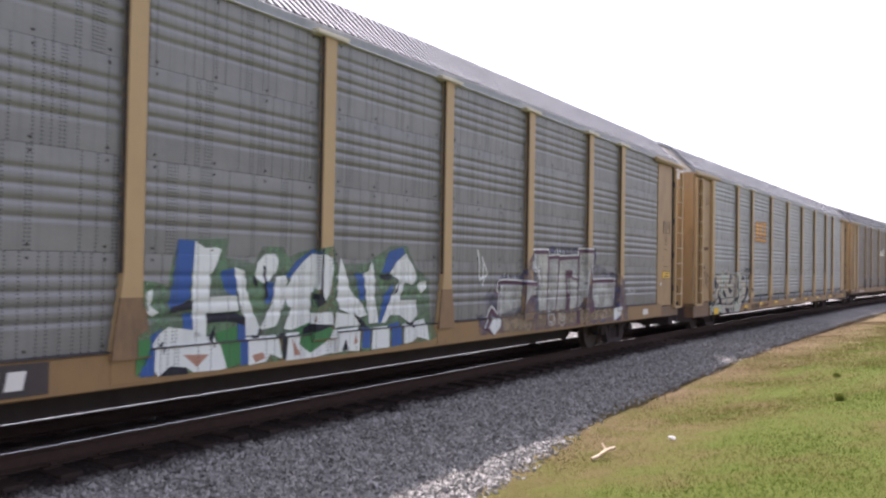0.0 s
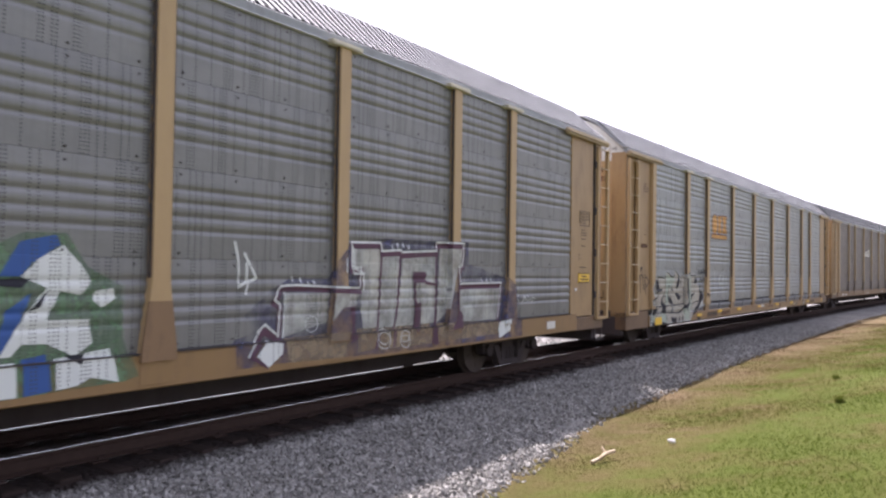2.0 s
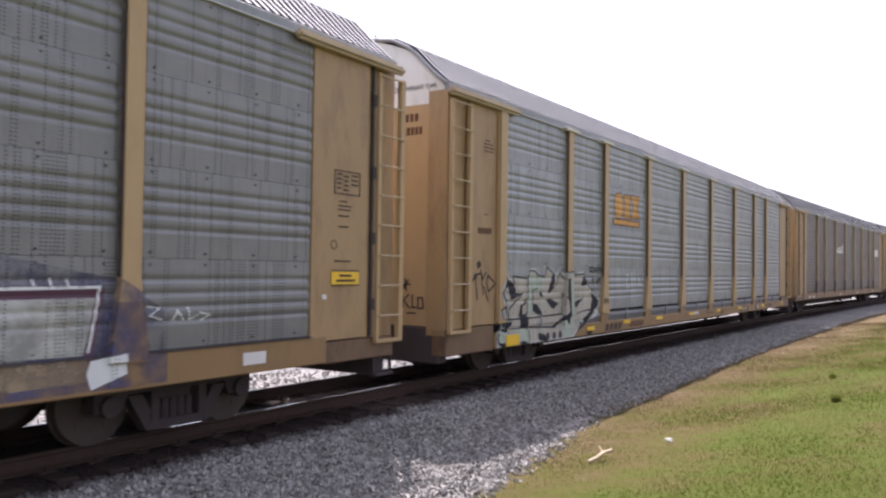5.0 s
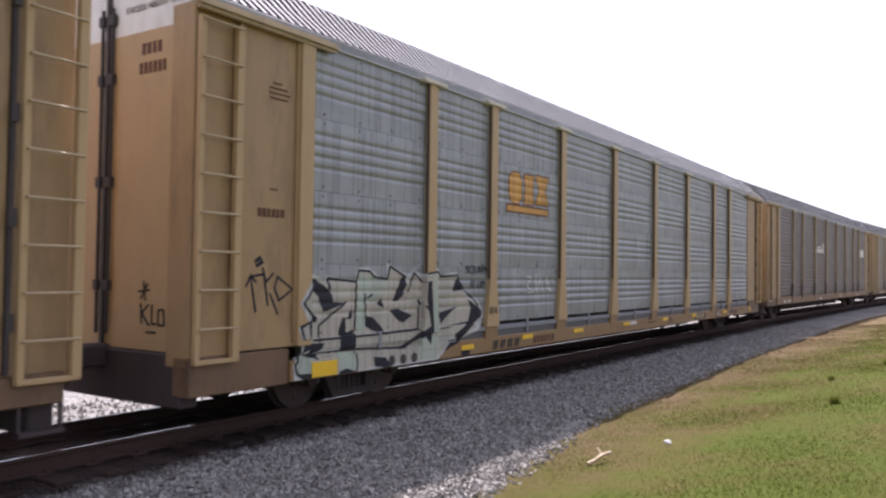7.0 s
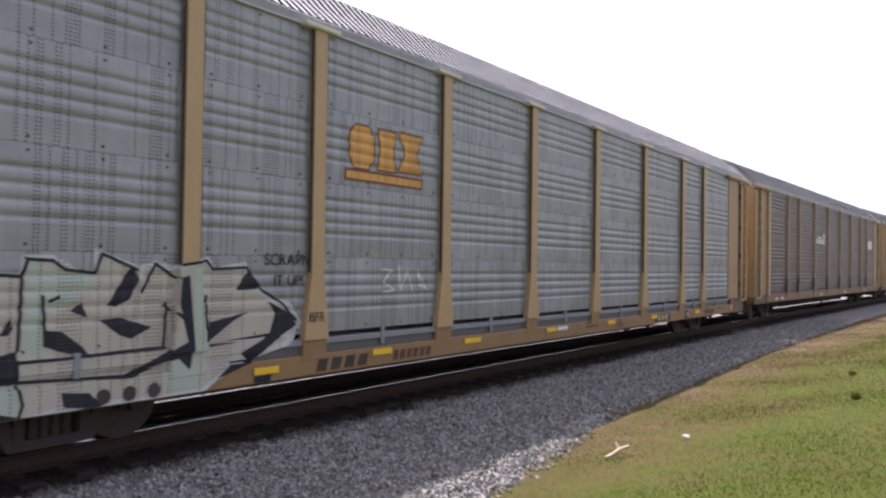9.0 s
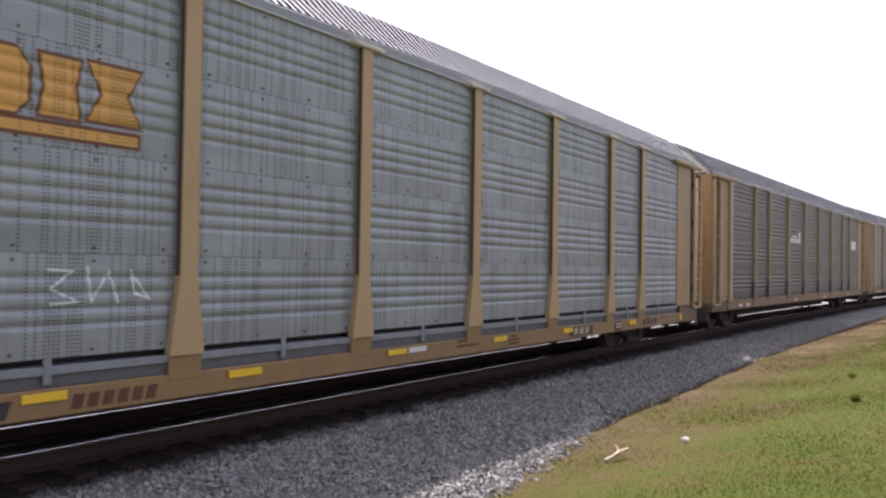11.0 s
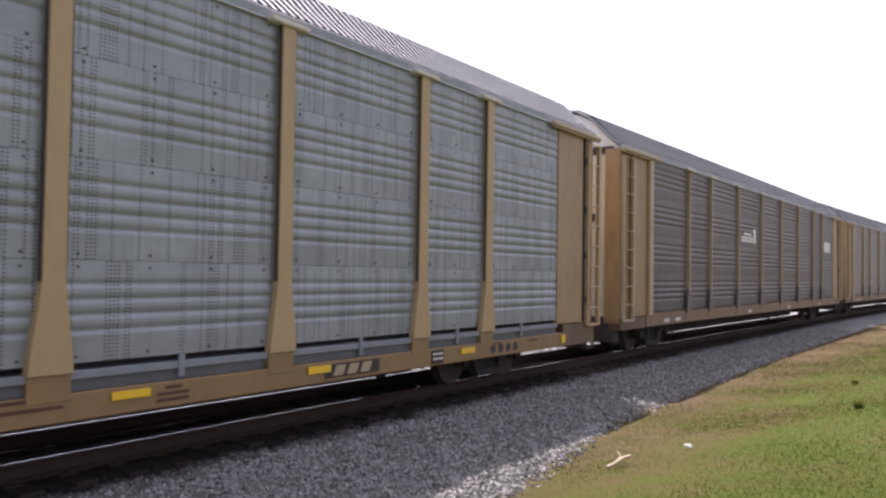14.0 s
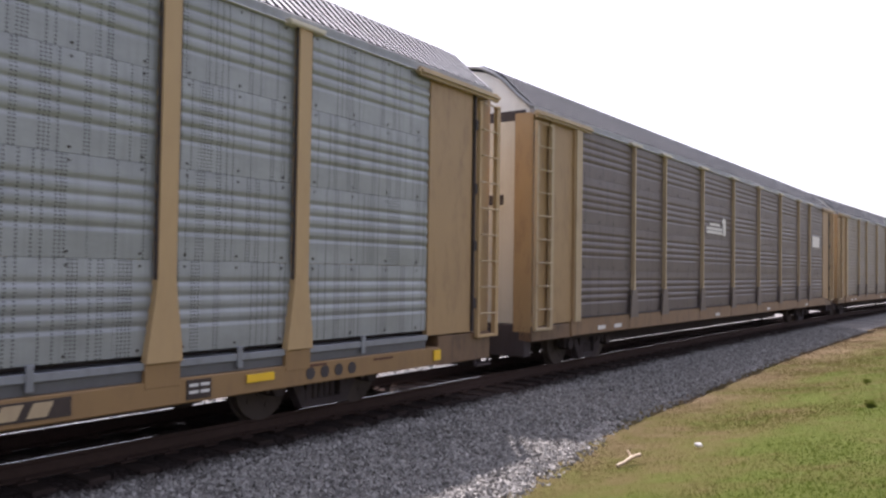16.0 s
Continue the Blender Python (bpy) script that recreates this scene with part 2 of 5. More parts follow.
def grass_mix(t, v, isl=None):
    """Straw along the ballast, greener away from it, in soft patches."""
    sep = node(t, "ShaderNodeSeparateXYZ", Vector=v)
    bend = calc(t, "MULTIPLY", calc(t, "MULTIPLY", sep.outputs["Y"], sep.outputs["Y"]), -0.5 * CURVE)
    off = calc(t, "ADD", calc(t, "ADD", sep.outputs["X"], AWAY), bend)
    green = calc(t, "MULTIPLY", calc(t, "SUBTRACT", off, 4.7), 0.11)
    n = t.nodes.new("ShaderNodeClamp")
    t.links.new(green, n.inputs[0])
    n.inputs[1].default_value, n.inputs[2].default_value = -0.10, 0.20
    mix = calc(t, "ADD", calc(t, "MULTIPLY", noise_of(t, v, 0.55, 4, 0.65), 0.9), calc(t, "MULTIPLY", noise_of(t, v, 2.2, 5, 0.7), 0.30))
    mix = calc(t, "ADD", calc(t, "SUBTRACT", mix, 0.065), n.outputs[0])
    if isl:
        mix = calc(t, "ADD", mix, calc(t, "MULTIPLY", calc(t, "SUBTRACT", isl, 0.5), 0.16))
    far = t.nodes.new("ShaderNodeClamp")
    t.links.new(calc(t, "MULTIPLY", calc(t, "SUBTRACT", sep.outputs["Y"], 14.0), 0.010), far.inputs[0])
    far.inputs[1].default_value, far.inputs[2].default_value = 0.0, 0.13
    mix = calc(t, "SUBTRACT", mix, far.outputs[0])
    return ramp(t, mix, [(0.28, (0.158, 0.112, 0.066)), (0.40, (0.122, 0.091, 0.046)), (0.50, (0.102, 0.084, 0.031)), (0.60, (0.087, 0.085, 0.022)), (0.76, (0.070, 0.097, 0.014))])


m, t, b = material("dry_lawn_ground", 0.95, 0.0, 0.06)
v = coords(t)
c = blend(t, calc(t, "MULTIPLY", noise_of(t, v, 22, 5, 0.7), 0.55), grass_mix(t, v), (0.078, 0.066, 0.024))
t.links.new(c, b.inputs["Base Color"])
bump(t, b, noise_of(t, v, 40, 5, 0.7), 0.8, 0.04)
LAWN = m
m, t, b = material("grass_blades", 0.75, 0.0, 0.06)
v = coords(t)
isl = t.nodes.new("ShaderNodeNewGeometry").outputs["Random Per Island"]
c = grass_mix(t, v, isl)
t.links.new(c, b.inputs["Base Color"])
tl = node(t, "ShaderNodeBsdfTranslucent", Color=c)
mx = t.nodes.new("ShaderNodeMixShader")
mx.inputs[0].default_value = 0.5
t.links.new(b.outputs[0], mx.inputs[1])
t.links.new(tl.outputs[0], mx.inputs[2])
t.links.new(mx.outputs[0], t.nodes["Material Output"].inputs["Surface"])
BLADE = m
m, t, b = material("pale_gravel", 0.95)
v = coords(t)
vor = node(t, "ShaderNodeTexVoronoi", Vector=v, Scale=14.0)
hue = node(t, "ShaderNodeSeparateColor", Color=vor.outputs["Color"]).outputs[0]
t.links.new(blend(t, hue, (0.05, 0.047, 0.044), (0.26, 0.245, 0.225)), b.inputs["Base Color"])
GRAVEL = m


# ---- mesh helpers ----
def part(name, bm, mat, parent=None, label="", m=None):
    """Links a bmesh (or a ready mesh) as one mesh object under a thing or a part."""
    if isinstance(bm, bpy.types.Mesh):
        me = bm
    else:
        bmesh.ops.recalc_face_normals(bm, faces=bm.faces)
        me = bpy.data.meshes.new(name)
        bm.to_mesh(me)
        bm.free()
    if mat and not me.materials:
        me.materials.append(mat)
    ob = new(name, me)
    ob.parent = parent
    if m is not None:
        ob.matrix_basis = m
    if label:
        ob["label"] = label
    return ob


def box(bm, x0, x1, y0, y1, z0, z1):
    v = [bm.verts.new((x, y, z)) for x in (x0, x1) for y in (y0, y1) for z in (z0, z1)]
    for f in ((0, 1, 3, 2), (4, 6, 7, 5), (0, 4, 5, 1), (2, 3, 7, 6), (0, 2, 6, 4), (1, 5, 7, 3)):
        bm.faces.new([v[i] for i in f])


def boxes(*dims, bevel=0.0):
    bm = bmesh.new()
    for d in dims:
        box(bm, *d)
    if bevel:
        bmesh.ops.bevel(bm, geom=bm.edges[:], offset=bevel, segments=1, affect="EDGES")
    return bm


def prism(bm, pts, x0, x1):
    """A plate with the outline pts, in (y, z), between x0 and x1."""
    a = [bm.verts.new((x0, y, z)) for y, z in pts]
    b = [bm.verts.new((x1, y, z)) for y, z in pts]
    bm.faces.new(a)
    bm.faces.new(b[::-1])
    n = len(pts)
    for i in range(n):
        bm.faces.new((a[i], a[(i + 1) % n], b[(i + 1) % n], b[i]))


def rod(bm, a, b, r, n=8):
    a, b = Vector(a), Vector(b)
    d = (b - a).normalized()
    p = d.orthogonal().normalized()
    q = d.cross(p)
    ra, rb = ([bm.verts.new(c + r * (math.cos(k * math.tau / n) * p + math.sin(k * math.tau / n) * q)) for k in range(n)] for c in (a, b))
    for k in range(n):
        bm.faces.new((ra[k], ra[(k + 1) % n], rb[(k + 1) % n], rb[k]))
    bm.faces.new(ra)
    bm.faces.new(rb[::-1])


MESHES = {}


def shared(key, make):
    if key not in MESHES:
        bm = make()
        bmesh.ops.recalc_face_normals(bm, faces=bm.faces)
        me = bpy.data.meshes.new(str(key[0]))
        bm.to_mesh(me)
        bm.free()
        MESHES[key] = me
    return MESHES[key]


def shared_part(key, make, mat, parent, m=None, label="", name=""):
    me = shared((*key, mat.name), make)
    if not me.materials:
        me.materials.append(mat)
        if key[0] == "screen_panel":
            me.materials.append(GASKET)
    return part(name or key[0], me, mat, parent, label, m)


# ---- ground, ballast and track ----
def smooth(a, b, x):
    k = min(1.0, max(0.0, (x - a) / (b - a)))
    return k * k * (3 - 2 * k)


def border_z(s):
    return -0.52 + 0.16 * smooth(12, 24, s)


def edge_off(s):
    """Where the crushed stone gives way to grass, in metres from the track's middle."""
    return 3.3 + 0.95 * (1 - smooth(5.5, 13.0, s)) - 0.15 * smooth(20.0, 40.0, s)


def ground_z(s, off):
    n = noise.noise(Vector((s * 0.35, off * 0.35, 3.0))) * 0.05
    if off < 0:
        return -0.30 - 0.35 * smooth(1.6, 3.6, -off)
    zb = border_z(s)
    if off < 3.5:
        return -0.30 + (zb + 0.27) * smooth(1.3, 3.7, off) * 1.0
    return zb + (0.0 - zb) * smooth(3.5, 8.6, off) + n * smooth(3.4, 4.5, off)


def spread(lo, a, b, hi, step):
    """Grid lines: fine between a and b, ever coarser outside."""
    xs, x, d = [], a, step
    while x < b:
        xs.append(x)
        x += step
    x, d = a, step
    while x > lo:
        d *= 1.35
        x -= d
        xs.insert(0, x)
    x, d = xs[-1], step
    while x < hi:
        d *= 1.35
        x += d
        xs.append(x)
    return xs


def grid_mesh(name, xs, ys, place):
    vs = [place(x, y) for y in ys for x in xs]
    w = len(xs)
    fs = [(j * w + i, j * w + i + 1, (j + 1) * w + i + 1, (j + 1) * w + i) for j in range(len(ys) - 1) for i in range(w - 1)]
    me = bpy.data.meshes.new(name)
    me.from_pydata(vs, [], fs)
    me.polygons.foreach_set("use_smooth", [True] * len(fs))
    return me


def lay_ground():
    def place(x, y):
        s, off = along(x, y)
        far = max(abs(s) - 150, 0)
        return (x, y, ground_z(s, off) if far <= 0 and abs(off) < 60 else -0.1)
    me = grid_mesh("ground", spread(-2500, -14, 6, 2500, 0.25), spread(-2500, -6, 70, 2500, 0.5), place)
    tagged(part("ground", me, LAWN), "patchy green and straw-coloured mown grass verge", "grass", kind="structure")


def lay_ballast():
    def place(off, s):
        edge = 0.22 * noise.noise(Vector((s * 1.3, off, 0))) + 0.12 * noise.noise(Vector((s * 5, off, 7)))
        o = off + edge * smooth(3.0, 3.6, abs(off)) + ((edge_off(s) - 3.45) * smooth(2.6, 3.6, off) if off > 0 else 0)
        p = track_point(s, o)
        z = ground_z(s, o)
        lift = 0.045 * (1 - smooth(1.1, 1.5, abs(off))) + 0.05 * (1 - smooth(3.25, 3.62, abs(off))) - 0.04 * smooth(3.5, 3.65, abs(off))
        return (p.x, p.y, z + lift + 0.02 * noise.noise(Vector((s * 6, o * 6, 1))))
    offs = [-3.7 + 0.15 * i for i in range(50)]
    ss = [-40 + 0.3 * i for i in range(int(70 / 0.3))] + [30 + 1.0 * i for i in range(130)]
    me = grid_mesh("ballast", offs, ss, place)
    tagged(part("ballast_bed", me, BALLAST), "grey crushed-stone ballast bed sloping from the track", "ballast", kind="structure")


def lay_far_gravel():
    def place(off, s):
        p = track_point(s, off)
        return (p.x, p.y, ground_z(s, off) + 0.04 * smooth(-14, -12, off))
    me = grid_mesh("gravel", [-14 + 0.5 * i for i in range(23)], [-45 + 1.5 * i for i in range(140)], place)
    tagged(part("service_road", me, GRAVEL), "pale gravel strip on the far side of the track", "road", kind="structure")


SCRAP, STICK = (9.95, 5.32), (8.7, 4.78)


def litter_on_grass():
    """The few loose bits that lie in the grass."""
    def spot(s, off):
        p = track_point(s, off)
        return p.x, p.y, ground_z(s, off)
    x, y, z = spot(*SCRAP)
    bm = bmesh.new()
    bmesh.ops.create_icosphere(bm, subdivisions=2, radius=0.045)
    for v in bm.verts:
        v.co = Vector((v.co.x * 1.2, v.co.y * 0.8, v.co.z * 0.6)) * (1 + 0.35 * noise.noise(v.co * 30))
    tagged(part("paper_scrap", bm, WHITE_TAPE, None, "", pose(x, y, z + 0.05)), "small crumpled white paper scrap in the grass", "litter")
    x, y, z = spot(*STICK)
    bm = bmesh.new()
    pts = [(0, 0, 0.03), (0.06, 0.10, 0.06), (0.09, 0.22, 0.10), (0.16, 0.32, 0.12)]
    for a, b in zip(pts, pts[1:]):
        rod(bm, a, b, 0.022, 7)
    rod(bm, pts[1], (0.16, 0.12, 0.13), 0.014, 6)
    rod(bm, pts[2], (0.02, 0.28, 0.16), 0.012, 6)
    tagged(part("stick", bm, TAN_PALE, None, "", pose(x, y, z)), "short pale broken stick lying in the grass", "branch")
    for s, off, high in ((13.1, 6.8, 0.14), (16.5, 6.3, 0.10), (19.0, 7.0, 0.13), (48.0, 5.2, 0.9), (50.0, 6.0, 0.8)):
        x, y, z = spot(s, off)
        bm = bmesh.new()
        rnd = random.Random(int(s * 10))
        for _ in range(60):
            a, lean = rnd.random() * math.tau, rnd.uniform(0.1, 0.6) * high
            h, w = high * rnd.uniform(0.5, 1.0), 0.012 + 0.02 * high
            bx, by = rnd.gauss(0, high * 0.2), rnd.gauss(0, high * 0.2)
            q = [bm.verts.new(c) for c in ((bx - w, by, 0), (bx + w, by, 0), (bx + lean * math.cos(a) * 0.5 + w * 0.7, by + lean * math.sin(a) * 0.5, h * 0.6), (bx + lean * math.cos(a), by + lean * math.sin(a), h))]
            bm.faces.new(q[:3])
            bm.faces.new((q[0], q[2], q[3]))
        tagged(part("grass_tuft", bm, BLADE, None, "", pose(x, y, z - 0.01)), "taller tuft of grass standing in the verge", "grass", "tufts in the verge")


def scatter_stones():
    rng = np.random.default_rng(4)
    base = np.array([(1, 0, 0), (-1, 0, 0), (0, 1, 0), (0, -1, 0), (0, 0, 1), (0, 0, -1)], float)
    tri = np.array([(0, 2, 4), (2, 1, 4), (1, 3, 4), (3, 0, 4), (2, 0, 5), (1, 2, 5), (3, 1, 5), (0, 3, 5)])
    vs, fs, n = [], [], 0
    while n < 52000:
        s = 2.5 + 34 * rng.random() ** 1.5
        off = 1.05 + 3.6 * rng.random()
        edge = edge_off(s)
        if off > edge and rng.random() < (off - edge) * 2.5:
            continue
        p = track_point(s, off)
        z = ground_z(s, off) + 0.05 * (1 - smooth(edge - 0.2, edge + 0.15, off))
        if off < 1.32:
            z -= 0.02
        size = rng.uniform(0.018, 0.036)
        pts = base * (size * rng.uniform(0.6, 1.25, (6, 3)))
        pts += rng.normal(0, size * 0.28, (6, 3))
        q, _ = np.linalg.qr(rng.normal(size=(3, 3)))
        vs.append(pts @ q + np.array((p.x, p.y, z + rng.uniform(-0.004, 0.018))))
        fs.append(tri + 6 * n)
        n += 1
    while n < 61000:
        s, off = -3 + 40 * rng.random() ** 1.3, -(1.45 + 4.5 * rng.random() ** 1.3)
        p = track_point(s, off)
        size = rng.uniform(0.03, 0.06)
        pts = base * (size * rng.uniform(0.6, 1.25, (6, 3))) + rng.normal(0, size * 0.28, (6, 3))
        vs.append(pts + np.array((p.x, p.y, ground_z(s, off) + 0.05)))
        fs.append(tri + 6 * n)
        n += 1
    me = bpy.data.meshes.new("stones")
    me.from_pydata(np.concatenate(vs).tolist(), [], np.concatenate(fs).tolist())
    tagged(part("ballast_stones", me, STONE), "loose angular grey crushed stones on the track bed", "ballast", kind="stuff")


def grow_grass():
    rng = np.random.default_rng(9)
    vs, fs, n = [], [], 0
    while n < 230000:
        s = 1.5 + 38 * rng.random() ** 1.4
        off = 3.35 + 7.0 * rng.random()
        edge = edge_off(s)
        if off < edge + 0.6 and rng.random() > (off - edge) * 1.5 + 0.05:
            continue
        if rng.random() > smooth(1.5, 4.0, s) * (1 - smooth(9.2, 10.3, off)):
            continue
        p = track_point(s, off)
        if noise.noise(Vector((p.x * 1.4, p.y * 1.4, 5))) < -0.8 + 0.5 * rng.random():
            continue
        z = ground_z(s, off) - 0.01
        lush = noise.noise(Vector((p.x * 0.5, p.y * 0.5, 2)))
        h = rng.uniform(0.012, 0.028) * (1.15 + 0.7 * lush)
        if rng.random() < 0.004:
            h *= 2.4
        a = rng.random() * math.tau
        w = rng.uniform(0.003, 0.006) * (1 + s / 15)
        dx, dy = w * math.cos(a), w * math.sin(a)
        b = rng.random() * math.tau
        lean = h * rng.uniform(0.3, 1.1)
        vs += [(p.x - dx, p.y - dy, z), (p.x + dx, p.y + dy, z), (p.x + lean * math.cos(b), p.y + lean * math.sin(b), z + h)]
        fs.append((3 * n, 3 * n + 1, 3 * n + 2))
        n += 1
    me = bpy.data.meshes.new("grass")
    me.from_pydata(vs, [], fs)
    tagged(part("grass", me, BLADE), "short mown grass, green mixed with dry straw", "grass", kind="stuff")


def rail_mesh(off):
    prof = [(-0.07, -0.18), (0.07, -0.18), (0.07, -0.165), (0.012, -0.14), (0.012, -0.05), (0.036, -0.035), (0.036, -0.004),
            (0.007, 0.0), (-0.007, 0.0), (-0.036, -0.004), (-0.036, -0.035), (-0.012, -0.05), (-0.012, -0.14), (-0.07, -0.165)]
    ss = [-40 + 2.0 * i for i in range(95)]
    n = len(prof)
    vs = [track_point(s, off + x, z) for s in ss for x, z in prof]
    fs = [(j * n + i, j * n + (i + 1) % n, (j + 1) * n + (i + 1) % n, (j + 1) * n + i) for j in range(len(ss) - 1) for i in range(n)]
    me = bpy.data.meshes.new("rail")
    me.from_pydata(vs, [], fs)
    me.materials.append(RAIL_SIDE)
    me.materials.append(RAIL_HEAD)
    me.polygons.foreach_set("material_index", [1 if i % n == 7 else 0 for i in range(len(fs))])
    return me


def lay_track():
    root = tagged(new("railway_track"), "single railway track with steel rails on dark wooden ties", "track", kind="structure")
    for off in (0.753, -0.753):
        part("rail", rail_mesh(off), None, root)
    tie = lambda: boxes((-1.3, 1.3, -0.115, 0.115, -0.36, -0.185), bevel=0.012)
    for i in range(210):
        s = -14 + 0.53 * i
        p = track_point(s)
        j = random.uniform(-0.05, 0.05)
        shared_part(("tie",), tie, TIE, root, pose(p.x + j, p.y, random.uniform(-0.015, 0.004), 0, 0, track_turn(s) + random.uniform(-1.5, 1.5)))
        if i < 90:
            for off in (0.753, -0.753):
                q = track_point(s, off)
                shared_part(("tie_plate",), lambda: boxes((-0.17, 0.17, -0.09, 0.09, -0.188, -0.172), (-0.10, -0.075, -0.05, -0.02, -0.172, -0.145), (0.075, 0.10, 0.02, 0.05, -0.172, -0.145)),
                            RAIL_SIDE, root, pose(q.x, q.y, 0, 0, 0, track_turn(s)))


# ---- the auto rack cars ----
POSTS = (-8.71, -6.86, -4.12, -1.37, 1.37, 4.12, 6.86, 8.71)
SCREEN_END, CAR_END, FACE = 11.33, 13.10, 1.60
ROW_BASE, ROW_H, ROWS_N = 1.02, 0.925, 4


def row_profile():
    """(height, depth) of one rolled sheet from its lower to its upper edge."""
    # four soft rolled grooves between a flat lap below and a shallow bow above
    pts = [(0.0, 0.004)]
    for i in range(1, 61):
        z = ROW_H * i / 60 - (0.004 if i == 60 else 0)
        bow = 0.010 * math.sin(math.pi * z / ROW_H) + 0.004 * smooth(0.20, 0.30, z)
        dip = sum(math.exp(-((z - c) / (0.026 if z < c else 0.034)) ** 2) for c in (0.285, 0.425, 0.565, 0.705))
        pts.append((z, bow - 0.018 * dip + 0.004))
    return pts


def sheet(length):
    bm = bmesh.new()
    prof = row_profile()
    h = length / 2
    rows = [[bm.verts.new((d, y, z)) for z, d in prof] for y in (-h, h)]
    for i in range(len(prof) - 1):
        bm.faces.new((rows[0][i], rows[1][i], rows[1][i + 1], rows[0][i + 1]))
    for z, d in (prof[0], prof[-1]):
        bm.faces.new([bm.verts.new(c) for c in ((-0.06, -h, z), (-0.06, h, z), (d, h, z), (d, -h, z))])
    # rivets on the flat lap
    for k in range(max(2, int(length / 0.55))):
        y = -h + 0.25 + k * (length - 0.5) / max(1, int(length / 0.55) - 1)
        for z in (0.055, 0.86):
            k0 = len(bm.faces)
            rod(bm, (0.0, y, z), (0.016, y, z), 0.014, 6)
            bm.faces.ensure_lookup_table()
            for f in bm.faces[k0:]:
                f.material_index = 1
    return bm


def post_mesh(half=0.105):
    bm = bmesh.new()
    z0, z1, z2, top = 0.94, 1.12, 1.78, 4.70
    a, w = half, 2 * half
    pts = [(-w, z0), (w, z0), (w - 0.02, z1), (a + 0.02, z2 - 0.2), (a, z2), (a, top), (-a, top), (-a, z2), (-a - 0.02, z2 - 0.2), (-w + 0.02, z1)]
    prism(bm, pts, -0.05, 0.05)
    bmesh.ops.bevel(bm, geom=[e for e in bm.edges], offset=0.008, segments=1, affect="EDGES")
    return bm


def foot_mesh():
    bm = bmesh.new()
    prism(bm, [(-0.212, 0.93), (0.212, 0.93), (0.19, 1.14), (0.135, 1.52), (-0.135, 1.52), (-0.19, 1.14)], 0.02, 0.0525)
    return bm


def cap_mesh():
    bm = bmesh.new()
    prism(bm, [(-0.29, 4.69), (0.29, 4.69), (0.31, 4.75), (-0.31, 4.75)], -0.06, 0.09)
    bmesh.ops.bevel(bm, geom=bm.edges[:], offset=0.012, segments=2, affect="EDGES")
    return bm


def roof_section(x):
    """Height of the roof over the distance x from the car's middle."""
    pts = ((0.0, 5.72), (0.45, 5.65), (0.85, 5.44), (1.2, 5.09), (1.42, 4.90), (1.54, 4.80))
    for (xa, za), (xb, zb) in zip(pts, pts[1:]):
        if x <= xb:
            return za + (zb - za) * (x - xa) / (xb - xa)
    return pts[-1][1]


def roof_mesh():
    xs = (-1.54, -1.42, -1.2, -0.85, -0.45, 0.0, 0.45, 0.85, 1.2, 1.42, 1.54)
    out = []
    for i, x in enumerate(xs):
        e = 0.02
        g = (roof_section(abs(x) + e) - roof_section(max(0, abs(x) - e))) / (2 * e) if x else 0.0
        nrm = Vector((-g * (1 if x > 0 else -1), 1.0)).normalized()
        out.append((x, roof_section(abs(x)), nrm.x, nrm.y))
    ys, y = [], -CAR_END
    while y < CAR_END - 0.14:
        ys += [(y, 0.0), (y + 0.060, 0.0), (y + 0.066, 0.080), (y + 0.128, 0.080)]
        y += 0.153
    ys.append((CAR_END, 0.0))
    vs = [(x + nx * d, y, z + nz * d) for y, d in ys for x, z, nx, nz in out]
    w = len(out)
    fs = [(j * w + i, j * w + i + 1, (j + 1) * w + i + 1, (j + 1) * w + i) for j in range(len(ys) - 1) for i in range(w - 1)]
    me = bpy.data.meshes.new("roof")
    me.from_pydata(vs, [], fs)
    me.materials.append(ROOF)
    me.materials.append(ROOF_SHADE)
    # rib tops keep the galvanised colour; sides and valleys get painted shade
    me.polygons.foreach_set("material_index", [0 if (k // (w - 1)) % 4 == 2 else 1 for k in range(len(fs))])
    return me


def end_wall(z0, z1, half, y0, y1, drop=0.03):
    """A slab across the car's end between two heights, under the roof's curve."""
    bm = bmesh.new()
    zs = [z0 + (z1 - z0) * i / 12 for i in range(13)]

    def reach(z):
        if z <= 4.84:
            return half
        lo, hi = 0.0, 1.57
        for _ in range(24):
            mid = (lo + hi) / 2
            lo, hi = (mid, hi) if roof_section(mid) - drop > z else (lo, mid)
        return min(half, lo)
    for i in range(12):
        a, b = reach(zs[i]), reach(zs[i + 1])
        q = [bm.verts.new(c) for c in ((-a, y0, zs[i]), (a, y0, zs[i]), (b, y0, zs[i + 1]), (-b, y0, zs[i + 1]),
                                       (-a, y1, zs[i]), (a, y1, zs[i]), (b, y1, zs[i + 1]), (-b, y1, zs[i + 1]))]
        for f in ((0, 1, 2, 3), (7, 6, 5, 4), (0, 3, 7, 4), (1, 5, 6, 2), (0, 4, 5, 1), (3, 2, 6, 7)):
            bm.faces.new([q[k] for k in f])
    bmesh.ops.remove_doubles(bm, verts=bm.verts[:], dist=0.001)
    return bm


def ladder_rails(z0, z1):
    return boxes((-0.035, 0.035, -0.30, -0.23, z0, z1), (-0.03, 0.05, 0.20, 0.30, z0, z1), (-0.035, 0.045, -0.30, 0.30, z0 - 0.02, z0 + 0.03), bevel=0.008)


